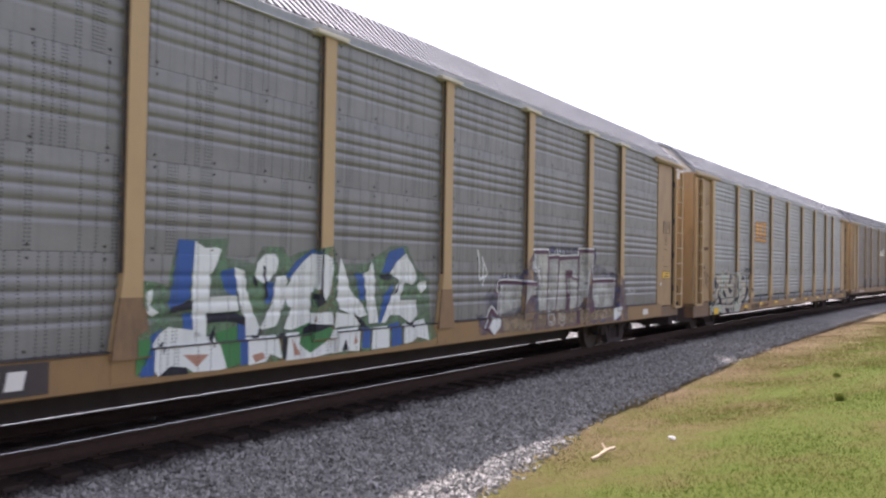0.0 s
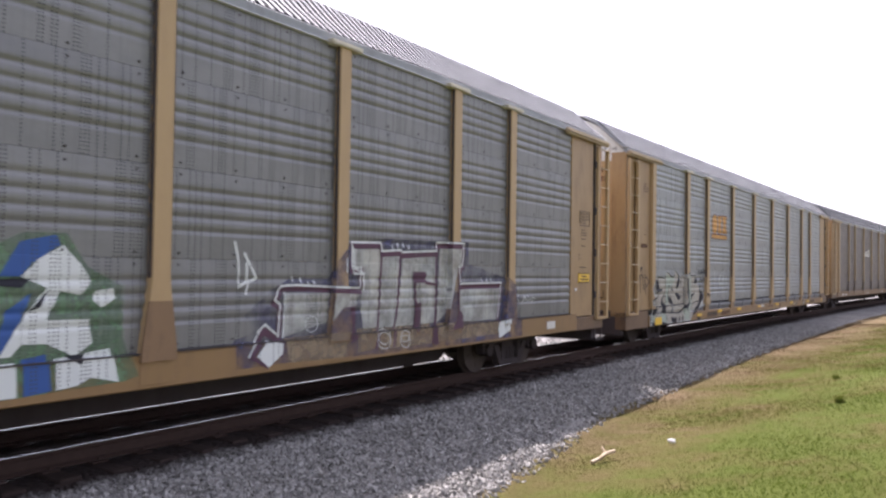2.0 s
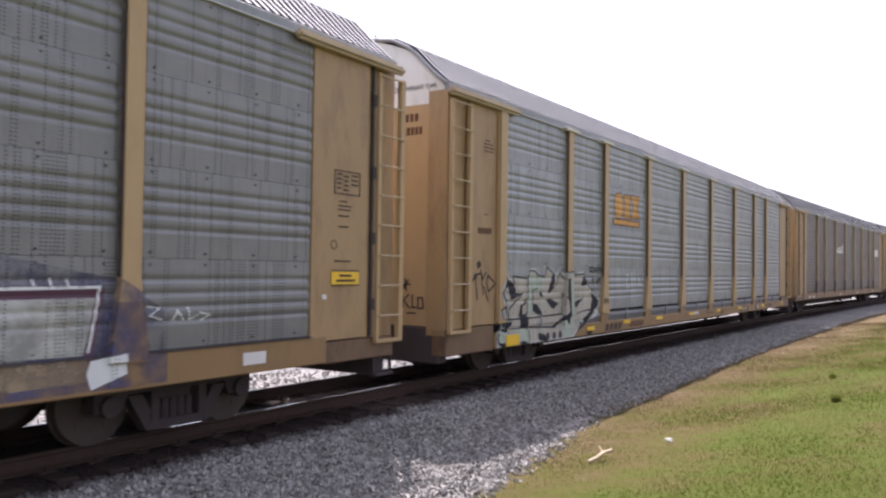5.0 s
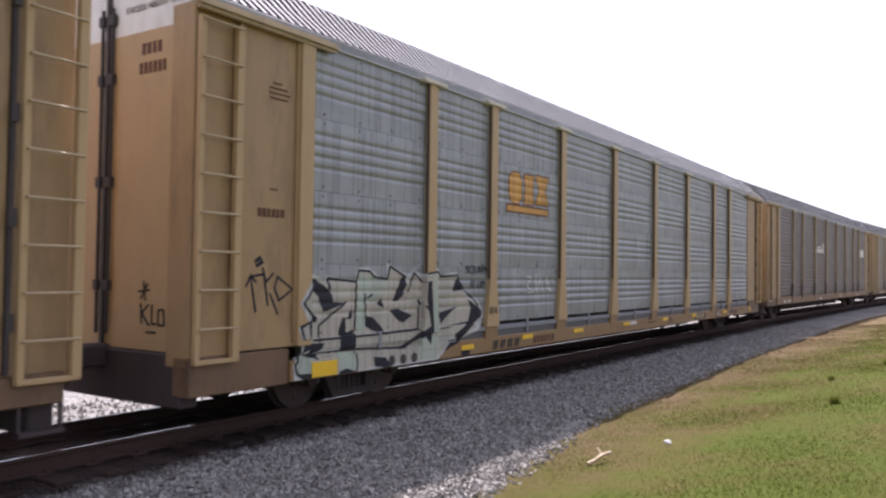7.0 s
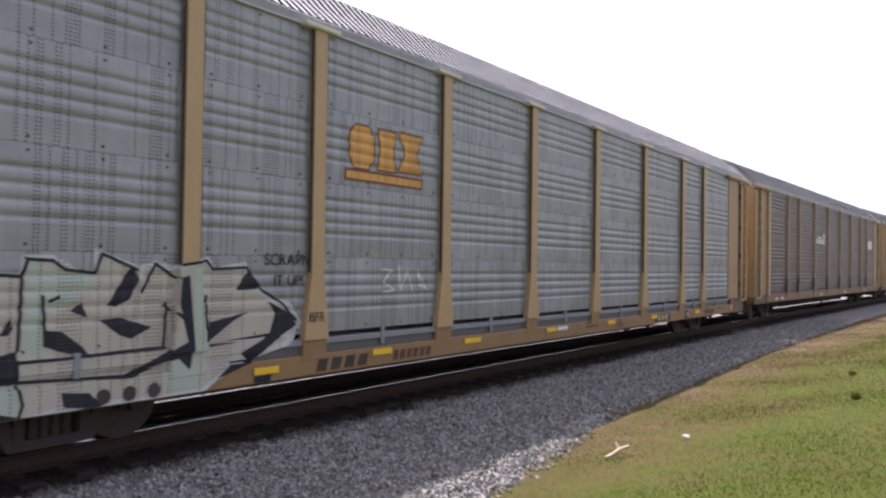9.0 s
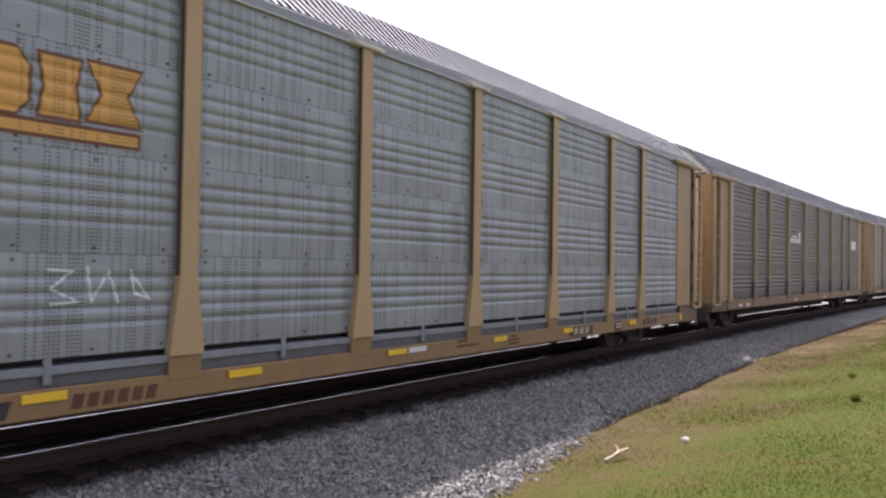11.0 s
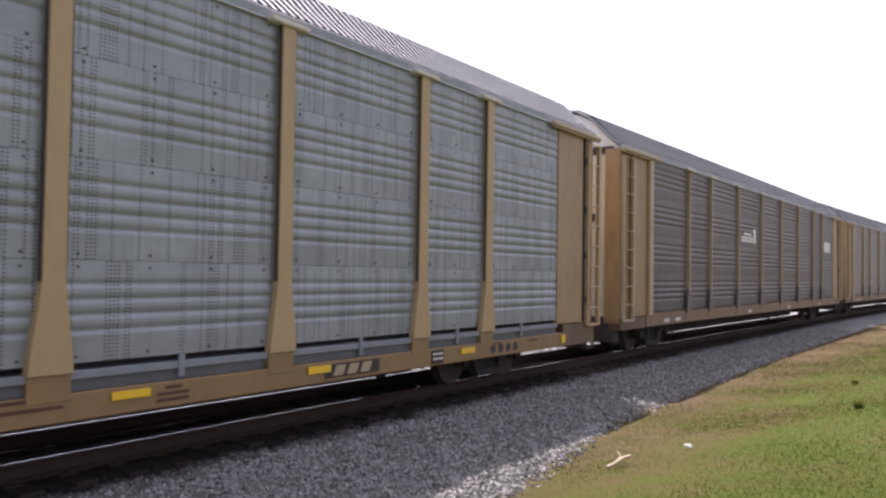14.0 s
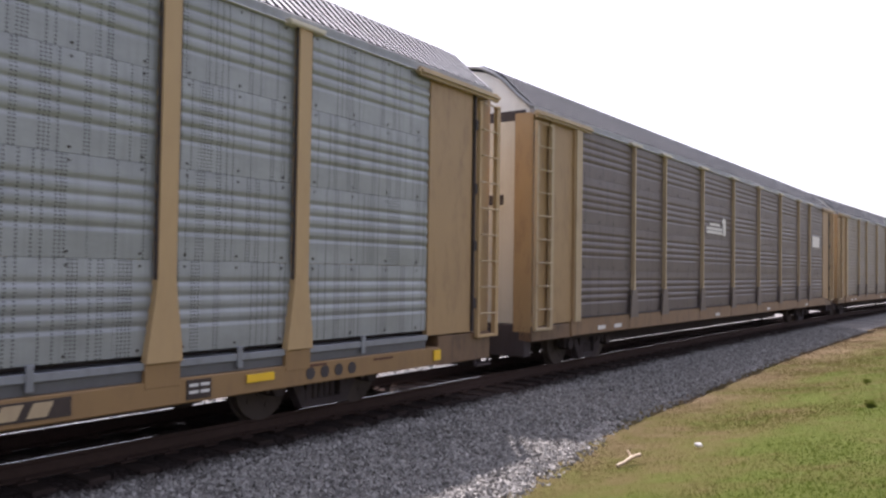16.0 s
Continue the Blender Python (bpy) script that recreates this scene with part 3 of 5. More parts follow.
def rung_mesh():
    bm = bmesh.new()
    rod(bm, (0.06, -0.27, 0), (0.06, 0.26, 0), 0.014, 8)
    rod(bm, (0.06, -0.26, 0), (0.0, -0.26, 0), 0.014, 6)
    rod(bm, (0.06, 0.25, 0), (0.0, 0.25, 0), 0.014, 6)
    return bm


def wheelset_mesh():
    bm = bmesh.new()
    rod(bm, (-1.0, 0, 0), (1.0, 0, 0), 0.085, 12)
    for sgn in (-1, 1):
        for x0, x1, r in ((0.685, 0.72, 0.447), (0.72, 0.82, 0.42), (0.66, 0.84, 0.14)):
            rod(bm, (sgn * x0, 0, 0), (sgn * x1, 0, 0), r, 32 if r > 0.2 else 14)
        for k in range(5):
            a = k * math.tau / 5
            c, s_ = 0.26 * math.cos(a), 0.26 * math.sin(a)
            rod(bm, (sgn * 0.82, c, s_), (sgn * 0.828, c, s_), 0.05, 8)
    return bm


def side_frame(x):
    """A cast side frame with its openings, springs and bearing boxes."""
    bm = bmesh.new()
    prism(bm, [(-1.05, 0.36), (-1.05, 0.56), (-0.75, 0.66), (0.75, 0.66), (1.05, 0.56), (1.05, 0.36), (0.72, 0.36), (0.66, 0.52), (-0.66, 0.52), (-0.72, 0.36)], x - 0.07, x + 0.07)
    prism(bm, [(-0.66, 0.50), (-0.48, 0.50), (-0.30, 0.20), (0.30, 0.20), (0.48, 0.50), (0.66, 0.50), (0.42, 0.10), (-0.42, 0.10)], x - 0.07, x + 0.07)
    for y in (-0.32, 0.32):
        box(bm, x - 0.08, x + 0.08, y - 0.05, y + 0.05, 0.2, 0.52)
    for y in (-0.16, -0.05, 0.06, 0.17):
        rod(bm, (x, y, 0.2), (x, y, 0.42), 0.05, 8)
    for y in (-0.89, 0.89):
        rod(bm, (x - 0.1, y, 0.42), (x + 0.13, y, 0.42), 0.11, 12)
    return bm


def build_truck(car, y):
    truck = part("truck", boxes((-1.0, 1.0, -0.24, 0.24, 0.30, 0.70), bevel=0.03), UNDER, car, "black cast steel truck under the car", pose(0, y, 0))
    for x in (-1.0, 1.0):
        shared_part(("side_frame", x), lambda: side_frame(x), UNDER, truck)
    for dy in (-0.89, 0.89):
        ws = shared_part(("wheelset",), wheelset_mesh, WHEEL, truck, pose(0, dy, 0.42), "rust-brown steel wheelset")
        WHEELSETS.append((ws, dy))
    return truck


WHEELSETS = []
CARS = []


def build_car(style, index):
    """One enclosed auto rack; local +x faces the camera's side, +y runs along the train."""
    car = tagged(new("auto_rack_car"), style["label"], "railcar", "auto rack cars of the train")
    steel, tan, post_tan, sill = style["steel"], style["tan"], style["post"], style["sill"]
    sill_low, channel = style["sill_low"], style["channel"]
    for rz in (0, 180):
        turn = pose(0, 0, 0, 0, 0, rz)
        edges = (-SCREEN_END,) + POSTS + (SCREEN_END,)
        for a, b in zip(edges, edges[1:]):
            length = round(b - a - 0.02, 3)
            for r in range(ROWS_N):
                shared_part(("screen_panel", length), lambda: sheet(length), steel, car, turn @ pose(FACE - 0.02, (a + b) / 2, ROW_BASE + r * ROW_H))
        for y in POSTS:
            wide = style["post_half"]
            p = shared_part(("post", wide), lambda: post_mesh(wide), post_tan, car, turn @ pose(FACE + 0.02, y, 0))
            if style["foot"]:
                shared_part(("post_foot",), foot_mesh, style["foot"], p, None, "rust-brown foot of the post")
            shared_part(("post_cap",), cap_mesh, CREAM_END, p)
            shared_part(("post_seam",), lambda: boxes((0, 0.03, -0.124, -0.105, 1.75, 4.69), (0, 0.03, 0.105, 0.124, 1.75, 4.69)), GASKET, p) if wide > 0.1 else None
        for sg in (-1, 1):
            if sg < 0:
                shared_part(("end_post",), lambda: boxes((-0.06, 0.055, -0.12, 0.12, 0.94, 4.70), bevel=0.012), post_tan, car, turn @ pose(FACE + 0.02, sg * (SCREEN_END + 0.11), 0))
            if sg < 0:
                cp = shared_part(("corner_panel",), lambda: boxes((-0.05, 0.0, -0.50, 0.50, 0.94, 4.70), bevel=0.006), tan, car, turn @ pose(FACE, -SCREEN_END - 0.70, 0))
            else:
                cp = shared_part(("corner_panel", "wide"), lambda: boxes((-0.08, 0.01, -0.70, 0.42, 0.94, 4.70), (-0.08, -0.02, 0.42, 0.50, 0.94, 4.70), bevel=0.006), tan, car, turn @ pose(FACE, SCREEN_END + 0.70, 0))
            for y in ((-0.46, 0.46) if sg < 0 else ()):
                shared_part(("stiffener",), lambda: boxes((0.0, 0.035, -0.03, 0.03, 0.98, 4.66), bevel=0.006), tan, cp, pose(0, y, 0))
            if sg > 0:
                shared_part(("door_seam",), lambda: boxes((-0.05, 0.02, -0.02, 0.02, 0.94, 4.70), *[(0.0, 0.05, -0.035, 0.035, z, z + 0.16) for z in (1.3, 2.2, 3.1, 4.1)]),
                        GASKET, car, turn @ pose(FACE, sg * (SCREEN_END + 1.22), 0))
            deep = 0.0 if sg < 0 else 0.07
            shared_part(("corner_post", sg), lambda: boxes((-0.40, -0.02 - deep, -0.29, 0.37 if sg > 0 else 0.29, 0.80, 4.74), bevel=0.01), tan, car, turn @ pose(FACE, sg * (CAR_END - 0.29), 0))
            lad = shared_part(("ladder",), lambda: ladder_rails(0.86, 4.58), post_tan, car, turn @ pose(FACE + 0.04, sg * (CAR_END - (0.19 if sg > 0 else 0.31)), 0), "tan steel corner ladder")
            for k in range(9):
                shared_part(("rung",), rung_mesh, TAN_PALE, lad, pose(0, 0, 1.22 + 0.415 * k))
            bar = bmesh.new()
            box(bar, 0.0, 0.13, -1.12, 1.12, 4.64, 4.76)
            bmesh.ops.bevel(bar, geom=bar.edges[:], offset=0.04, segments=2, affect="EDGES")
            part("eave_bar", bar, TAN_PALE, car, "", turn @ pose(FACE, sg * (SCREEN_END + 0.72), 0))
        shared_part(("top_chord",), lambda: boxes((FACE - 0.10, FACE + 0.0, -CAR_END, CAR_END, 4.70, 4.85), bevel=0.008), CHORD, car, turn)
        shared_part(("drip_rail",), lambda: boxes((FACE, FACE + 0.035, -SCREEN_END, SCREEN_END, 4.708, 4.722), bevel=0.003), DRIP, car, turn, "thin pale galvanised drip rail")
        low = sill_low
        shared_part(("side_sill", low), lambda: boxes((FACE - 0.28, FACE + 0.03, -SCREEN_END - 0.3, SCREEN_END + 0.3, low, ROW_BASE - 0.255 if channel else ROW_BASE - 0.02),
                    bevel=0.012), sill, car, turn)
        for sg in (-1, 1):
            shared_part(("sill_end", low), lambda: boxes((FACE - 0.28, FACE, -(CAR_END - SCREEN_END - 0.3) / 2, (CAR_END - SCREEN_END - 0.3) / 2, low - 0.02, 0.92), bevel=0.012),
                        TAN_RUSTY, car, turn @ pose(0, sg * (CAR_END + SCREEN_END + 0.3) / 2, 0), "rust-streaked tan sill end")
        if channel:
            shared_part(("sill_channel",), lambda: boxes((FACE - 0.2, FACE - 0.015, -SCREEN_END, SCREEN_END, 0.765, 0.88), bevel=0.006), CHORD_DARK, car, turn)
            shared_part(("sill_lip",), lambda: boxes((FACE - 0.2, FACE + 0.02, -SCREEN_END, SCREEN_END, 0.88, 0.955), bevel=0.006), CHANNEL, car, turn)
            for y in (-9.9, -5.55, -2.75, 0.0, 2.75, 5.55, 7.84, 9.9):
                shared_part(("lip_bracket",), lambda: boxes((0.0, 0.035, -0.035, 0.035, 0.80, 1.03), bevel=0.006), CHANNEL, car, turn @ pose(FACE, y, 0))
        else:
            shared_part(("sill_seam",), lambda: boxes((FACE - 0.2, FACE + 0.046, -SCREEN_END, SCREEN_END, 1.001, 1.016)), GASKET, car, turn)
        for y in POSTS:
            shared_part(("sill_bracket",), lambda: boxes((-0.02, 0.038, -0.20, 0.20, 0.70, 0.95), bevel=0.004), sill, car, turn @ pose(FACE + 0.0, y, 0))
        # end doors
        part("end_door", end_wall(0.95, style["white_from"], 1.35, CAR_END - 0.12, CAR_END - 0.04), style["door"], car, "", turn)
        part("end_cap", end_wall(style["white_from"], 5.86, 1.50, CAR_END - 0.14, CAR_END - 0.05), WHITE_END, car, "white painted upper end", turn)
        part("door_joint", boxes((-0.03, 0.03, CAR_END - 0.05, CAR_END + 0.0, 0.95, 5.2), bevel=0.004), GASKET, car, "", turn)
        for x in (-0.10, 0.10):
            rod_bm = bmesh.new()
            rod(rod_bm, (x, CAR_END - 0.01, 1.1), (x, CAR_END - 0.01, 4.9), 0.02, 8)
            for z in (1.6, 2.8, 4.0, 4.7):
                box(rod_bm, x - 0.04, x + 0.04, CAR_END - 0.04, CAR_END + 0.02, z, z + 0.12)
            part("lock_rod", rod_bm, GASKET, car, "", turn)
        # coupler and buffer beam
        part("end_sill", boxes((-1.45, 1.45, CAR_END - 0.25, CAR_END + 0.0, 0.36, 0.94), bevel=0.02), UNDER, car, "", turn)
        cp = boxes((-0.14, 0.14, CAR_END - 0.6, CAR_END + 0.35, 0.72, 0.98), (-0.19, 0.05, CAR_END + 0.30, CAR_END + 0.62, 0.70, 1.0), bevel=0.03)
        part("coupler", cp, UNDER, car, "", turn)
        hose = bmesh.new()
        pts = [(0.35, CAR_END, 0.75), (0.36, CAR_END + 0.2, 0.5), (0.35, CAR_END + 0.42, 0.35), (0.33, CAR_END + 0.62, 0.40)]
        for p, q in zip(pts, pts[1:]):
            rod(hose, p, q, 0.03, 8)
        part("air_hose", hose, GASKET, car, "", turn)
        part("step", boxes((FACE - 0.05, FACE - 0.02, CAR_END - 0.42, CAR_END - 0.39, 0.40, 0.75), (FACE - 0.05, FACE - 0.02, CAR_END - 0.03, CAR_END, 0.40, 0.75), (FACE - 0.08, FACE + 0.02, CAR_END - 0.42, CAR_END, 0.38, 0.42)), UNDER, car, "", turn)
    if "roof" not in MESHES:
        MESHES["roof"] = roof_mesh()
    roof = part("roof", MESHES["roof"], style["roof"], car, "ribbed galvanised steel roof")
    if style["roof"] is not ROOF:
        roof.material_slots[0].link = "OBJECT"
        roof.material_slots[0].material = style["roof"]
    for sg in (-1, 1):
        rim = bmesh.new()
        xs = [-1.57 + 3.14 * i / 20 for i in range(21)]
        for a, b in zip(xs, xs[1:]):
            rod(rim, (a, sg * CAR_END, roof_section(abs(a)) + 0.03), (b, sg * CAR_END, roof_section(abs(b)) + 0.03), 0.035, 6)
        part("roof_rim", rim, CHORD, car)
    belly = bmesh.new()
    prism(belly, [(-8.9, 0.92), (-8.9, 0.60), (-8.3, 0.236), (8.3, 0.236), (8.9, 0.60), (8.9, 0.92)], -0.40, 0.40)
    part("centre_sill", belly, UNDER, car, "deep black centre sill")
    part("underframe", boxes((-0.35, 0.35, -CAR_END, CAR_END, 0.66, 0.92), (-FACE + 0.2, FACE - 0.2, -CAR_END + 0.1, CAR_END - 0.1, 0.90, 0.99)), UNDER, car, "black steel underframe")
    part("deck", boxes((-FACE + 0.12, FACE - 0.12, -SCREEN_END, SCREEN_END, 2.86, 2.92)), UNDER, car)
    part("air_tank", boxes((-0.9, -0.45, -3.2, -1.6, 0.45, 0.72), bevel=0.04), UNDER, car)
    part("brake_valve", boxes((0.45, 0.95, 1.1, 2.1, 0.56, 0.78), bevel=0.04), UNDER, car)
    part("brake_cylinder", boxes((0.5, 0.8, -5.0, -4.0, 0.54, 0.74), bevel=0.04), UNDER, car)
    for y in (-BOGIE, BOGIE):
        build_truck(car, y)
    CARS.append((car, index))
    return car


GREY_CAR = dict(label="tan auto rack railcar with dull grey screens and graffiti", steel=STEEL_GREY, tan=TAN, post=TAN_POST, sill=TAN_SILL, door=TAN, roof=ROOF,
                sill_low=0.66, channel=False, white_from=4.55, post_half=0.105, foot=FOOT_BROWN)
BLUE_CAR = dict(label="tan auto rack railcar with blue-grey galvanised screens", steel=STEEL_BLUE, tan=TAN, post=TAN_POST, sill=TAN_SILL, door=TAN_POST, roof=ROOF,
                sill_low=0.51, channel=True, white_from=4.55, post_half=0.105, foot=None)
BROWN_CAR = dict(label="tan auto rack railcar with dark brown-grey screens", steel=STEEL_BROWN, tan=TAN, post=TAN_PALE, sill=FOOT_BROWN, door=CREAM_END, roof=ROOF_MID,
                 sill_low=0.67, channel=False, white_from=4.75, post_half=0.035, foot=FOOT_DULL)
PALE_CAR = dict(BROWN_CAR, label="tan auto rack railcar with dusty beige-grey screens", steel=STEEL_PALE)


# ---- sprayed paint, lettering and small plates ----
from mathutils.geometry import tessellate_polygon

SPRAY_GREEN = haze("spray_green", (0.10, 0.21, 0.10), (0.16, 0.25, 0.15), 0.25, 0.85)
SPRAY_LEAF = spray("spray_leaf_green", (0.06, 0.21, 0.07), (0.05, 0.16, 0.06), 0.4)
SPRAY_TAN = haze("spray_thin_sand", (0.40, 0.30, 0.17), (0.36, 0.27, 0.17), 0.1, 0.8)
SPRAY_BLUE = spray("spray_blue", (0.045, 0.115, 0.33), (0.04, 0.08, 0.25), 0.4)
SPRAY_WHITE = spray("spray_white", (0.74, 0.75, 0.73), (0.58, 0.61, 0.57), 0.3)
SPRAY_RED = spray("spray_dull_red", (0.42, 0.20, 0.14), (0.36, 0.22, 0.16), 0.3)
SPRAY_PURPLE = haze("spray_violet", (0.10, 0.095, 0.16), (0.08, 0.08, 0.18), 0.05, 0.75)
SPRAY_PLUM = spray("spray_plum", (0.085, 0.045, 0.075), (0.12, 0.05, 0.07), 0.3)
SPRAY_CREAM = haze("spray_cream", (0.50, 0.55, 0.55), (0.50, 0.45, 0.35), 0.45, 0.95)
SPRAY_PALE = spray("spray_pale", (0.56, 0.57, 0.54), (0.44, 0.45, 0.43), 0.35)
SPRAY_SAND = spray("spray_sand", (0.46, 0.40, 0.32), (0.40, 0.40, 0.34), 0.4)
SPRAY_MINT = spray("spray_mint", (0.38, 0.46, 0.37), (0.42, 0.44, 0.36), 0.3)


def skin(u, z, zone_u, zone_z, low):
    """How far out the car's side stands at u, z; the zone's middle tells which surface it is."""
    if zone_z < 1.005:
        if zone_z > 0.94 and any(abs(zone_u - p) < 0.212 for p in POSTS):
            return FACE + 0.0725
        if any(abs(zone_u - p) < 0.2 for p in POSTS) and 0.70 < zone_z < 0.95:
            return FACE + 0.038
        if low < 0.55 and zone_z > 0.767:
            return FACE + (0.02 if zone_z > 0.878 else -0.015)
        return FACE + (0.03 if abs(zone_u) < SCREEN_END + 0.3 else 0.0)
    if abs(zone_u) > SCREEN_END + 0.23:
        return FACE + 0.0
    if abs(zone_u) > SCREEN_END:
        return FACE + 0.075
    for p in POSTS:
        d = abs(zone_u - p)
        wide = 0.135 if zone_z > 1.7 else 0.20 - 0.07 * (zone_z - 1.0) / 0.7
        if d < wide:
            return FACE + 0.0725
    zone_r = int((zone_z - ROW_BASE) // ROW_H)
    zr = min(max(z - ROW_BASE - zone_r * ROW_H, 0.0), ROW_H)
    pts = row_profile()
    for (za, da), (zb, db) in zip(pts, pts[1:]):
        if za <= zr <= zb:
            return FACE - 0.02 + da + (db - da) * (zr - za) / max(zb - za, 1e-6)
    return FACE - 0.02


class Paint:
    """Coats of paint that follow the rolled sheets, posts and sill of a car's side; each shape is a piece."""

    def __init__(self, coat, low):
        self.coat, self.low, self.pieces = coat, low, []

    def shape(self, pts):
        self.pieces.append([pts])

    def stroke(self, pts, wide):
        """A ribbon along pts, its bends mitred."""
        line = [Vector(pts[0])]
        for p in pts[1:]:
            if (Vector(p) - line[-1]).length > 0.006:
                line.append(Vector(p))
        if len(line) < 2:
            return
        ways = [(b - a).normalized() for a, b in zip(line, line[1:])]
        line[0] -= ways[0] * wide * 0.3
        line[-1] += ways[-1] * wide * 0.3
        sides = []
        for k, p in enumerate(line):
            d, e = ways[max(k - 1, 0)], ways[min(k, len(ways) - 1)]
            n = Vector((-d.y - e.y, d.x + e.x))
            n = n.normalized() if n.length > 0.2 else Vector((-e.y, e.x))
            n *= wide / 2 / max(0.55, n.dot(Vector((-e.y, e.x))))
            sides.append((tuple(p + n), tuple(p - n)))
        self.pieces.append([[a[0], b[0], b[1], a[1]] for a, b in zip(sides, sides[1:])])

    def finish(self, name, mat, parent, label=""):
        made = None
        for polys in self.pieces:
            bm = bmesh.new()
            for pts in polys:
                vs = [bm.verts.new((0, u, max(z, self.low + 0.012))) for u, z in pts]
                for tri in tessellate_polygon([[Vector((u, z, 0)) for u, z in pts]]):
                    if len(set(tri)) == 3:
                        bm.faces.new([vs[k] for k in tri])
            bmesh.ops.remove_doubles(bm, verts=bm.verts[:], dist=0.0002)
            made = part(name, self.wrap(bm, name), mat, parent, label)
        return made

    def wrap(self, bm, name):
        us = [v.co.y for v in bm.verts]
        zs = [v.co.z for v in bm.verts]
        cut_z = [0.69, 0.70, 0.763, 0.772, 0.874, 0.884, 0.935, 0.945, 0.95, 0.96, 1.0, 1.01] + [ROW_BASE + r * ROW_H + z for r in range(ROWS_N) for z, _ in row_profile()]
        cut_z += [1.15, 1.3, 1.45, 1.6]
        cut_u = [p + d for p in POSTS for d in (-0.222, -0.212, -0.21, -0.2, -0.17, -0.145, -0.135, 0.135, 0.145, 0.17, 0.2, 0.21, 0.212, 0.222)] + [s * (SCREEN_END + d) for s in (-1, 1) for d in (-0.01, 0, 0.23, 0.24, 0.3, 0.31)]
        for axis, cuts, lo, hi in ((2, cut_z, min(zs), max(zs)), (1, cut_u, min(us), max(us))):
            for c in cuts:
                if lo < c < hi:
                    co, no = Vector((0, 0, 0)), Vector((0, 0, 0))
                    co[axis], no[axis] = c, 1.0
                    bmesh.ops.bisect_plane(bm, geom=bm.verts[:] + bm.edges[:] + bm.faces[:], plane_co=co, plane_no=no)
        mids = {f: f.calc_center_median() for f in bm.faces}
        for v in bm.verts:
            v.co.x = max([skin(v.co.y, v.co.z, mids[f].y, mids[f].z, self.low) for f in v.link_faces] or [FACE]) + 0.004 + 0.0025 * self.coat
        bmesh.ops.recalc_face_normals(bm, faces=bm.faces)
        for f in bm.faces:
            if f.normal.x < 0:
                f.normal_flip()
        me = bpy.data.meshes.new(name)
        bm.to_mesh(me)
        bm.free()
        return me


def plate(name, mat, car, u0, u1, z0, z1, x, label=""):
    return part(name, boxes((x, x + 0.012, u0, u1, z0, z1), bevel=0.003), mat, car, label)


def bars(name, mat, parent, u0, u1, z0, z1, x, n, label="", slant=0.0):
    """A row of plain upright bars in place of lettering, each one a piece."""
    w = (u1 - u0) / n
    for i in range(n):
        bm = bmesh.new()
        a = u0 + i * w
        prism(bm, [(a, z0), (a + 0.68 * w, z0), (a + 0.68 * w + slant, z1), (a + slant, z1)], x, x + 0.006)
        part(name, bm, mat, parent, label)


def lines(name, mat, parent, rows, x, high, label=""):
    """Plain level bars, each (u0, u1, z), in place of small print."""
    for u0, u1, z in rows:
        part(name, boxes((x, x + 0.006, u0, u1, z, z + high)), mat, parent, label)


def words(text, size, mat, parent, m, label):
    """Writing in the built-in font, centred on m, each character a piece."""
    glyphs, x = [], 0.0
    for ch in text:
        if ch == " ":
            x += 0.34 * size
            continue
        cu = bpy.data.curves.new("letter", "FONT")
        cu.body, cu.size, cu.extrude = ch, size, 0.002
        ob = new("letter_source", cu)
        me = bpy.data.meshes.new_from_object(ob.evaluated_get(bpy.context.evaluated_depsgraph_get()))
        bpy.data.objects.remove(ob)
        lo, hi = min(v.co.x for v in me.vertices), max(v.co.x for v in me.vertices)
        glyphs.append((me, x - lo))
        x += hi - lo + 0.10 * size
    for me, at in glyphs:
        part("letter", me, mat, parent, label, m @ pose(at - x / 2, 0, 0))


def ring(bm, x, y, z, r0, r1):
    n = 20
    vs = [[bm.verts.new((x, y + r * math.cos(k * math.tau / n), z + r * math.sin(k * math.tau / n))) for k in range(n)] for r in (r0, r1)]
    for k in range(n):
        bm.faces.new((vs[0][k], vs[0][(k + 1) % n], vs[1][(k + 1) % n], vs[1][k]))


def sill_holes(car, us, z, r=0.075):
    for u in us:
        bm = bmesh.new()
        rod(bm, (FACE + 0.02, u, z), (FACE + 0.037, u, z), r, 14)
        part("lightening_hole", bm, GASKET, car)


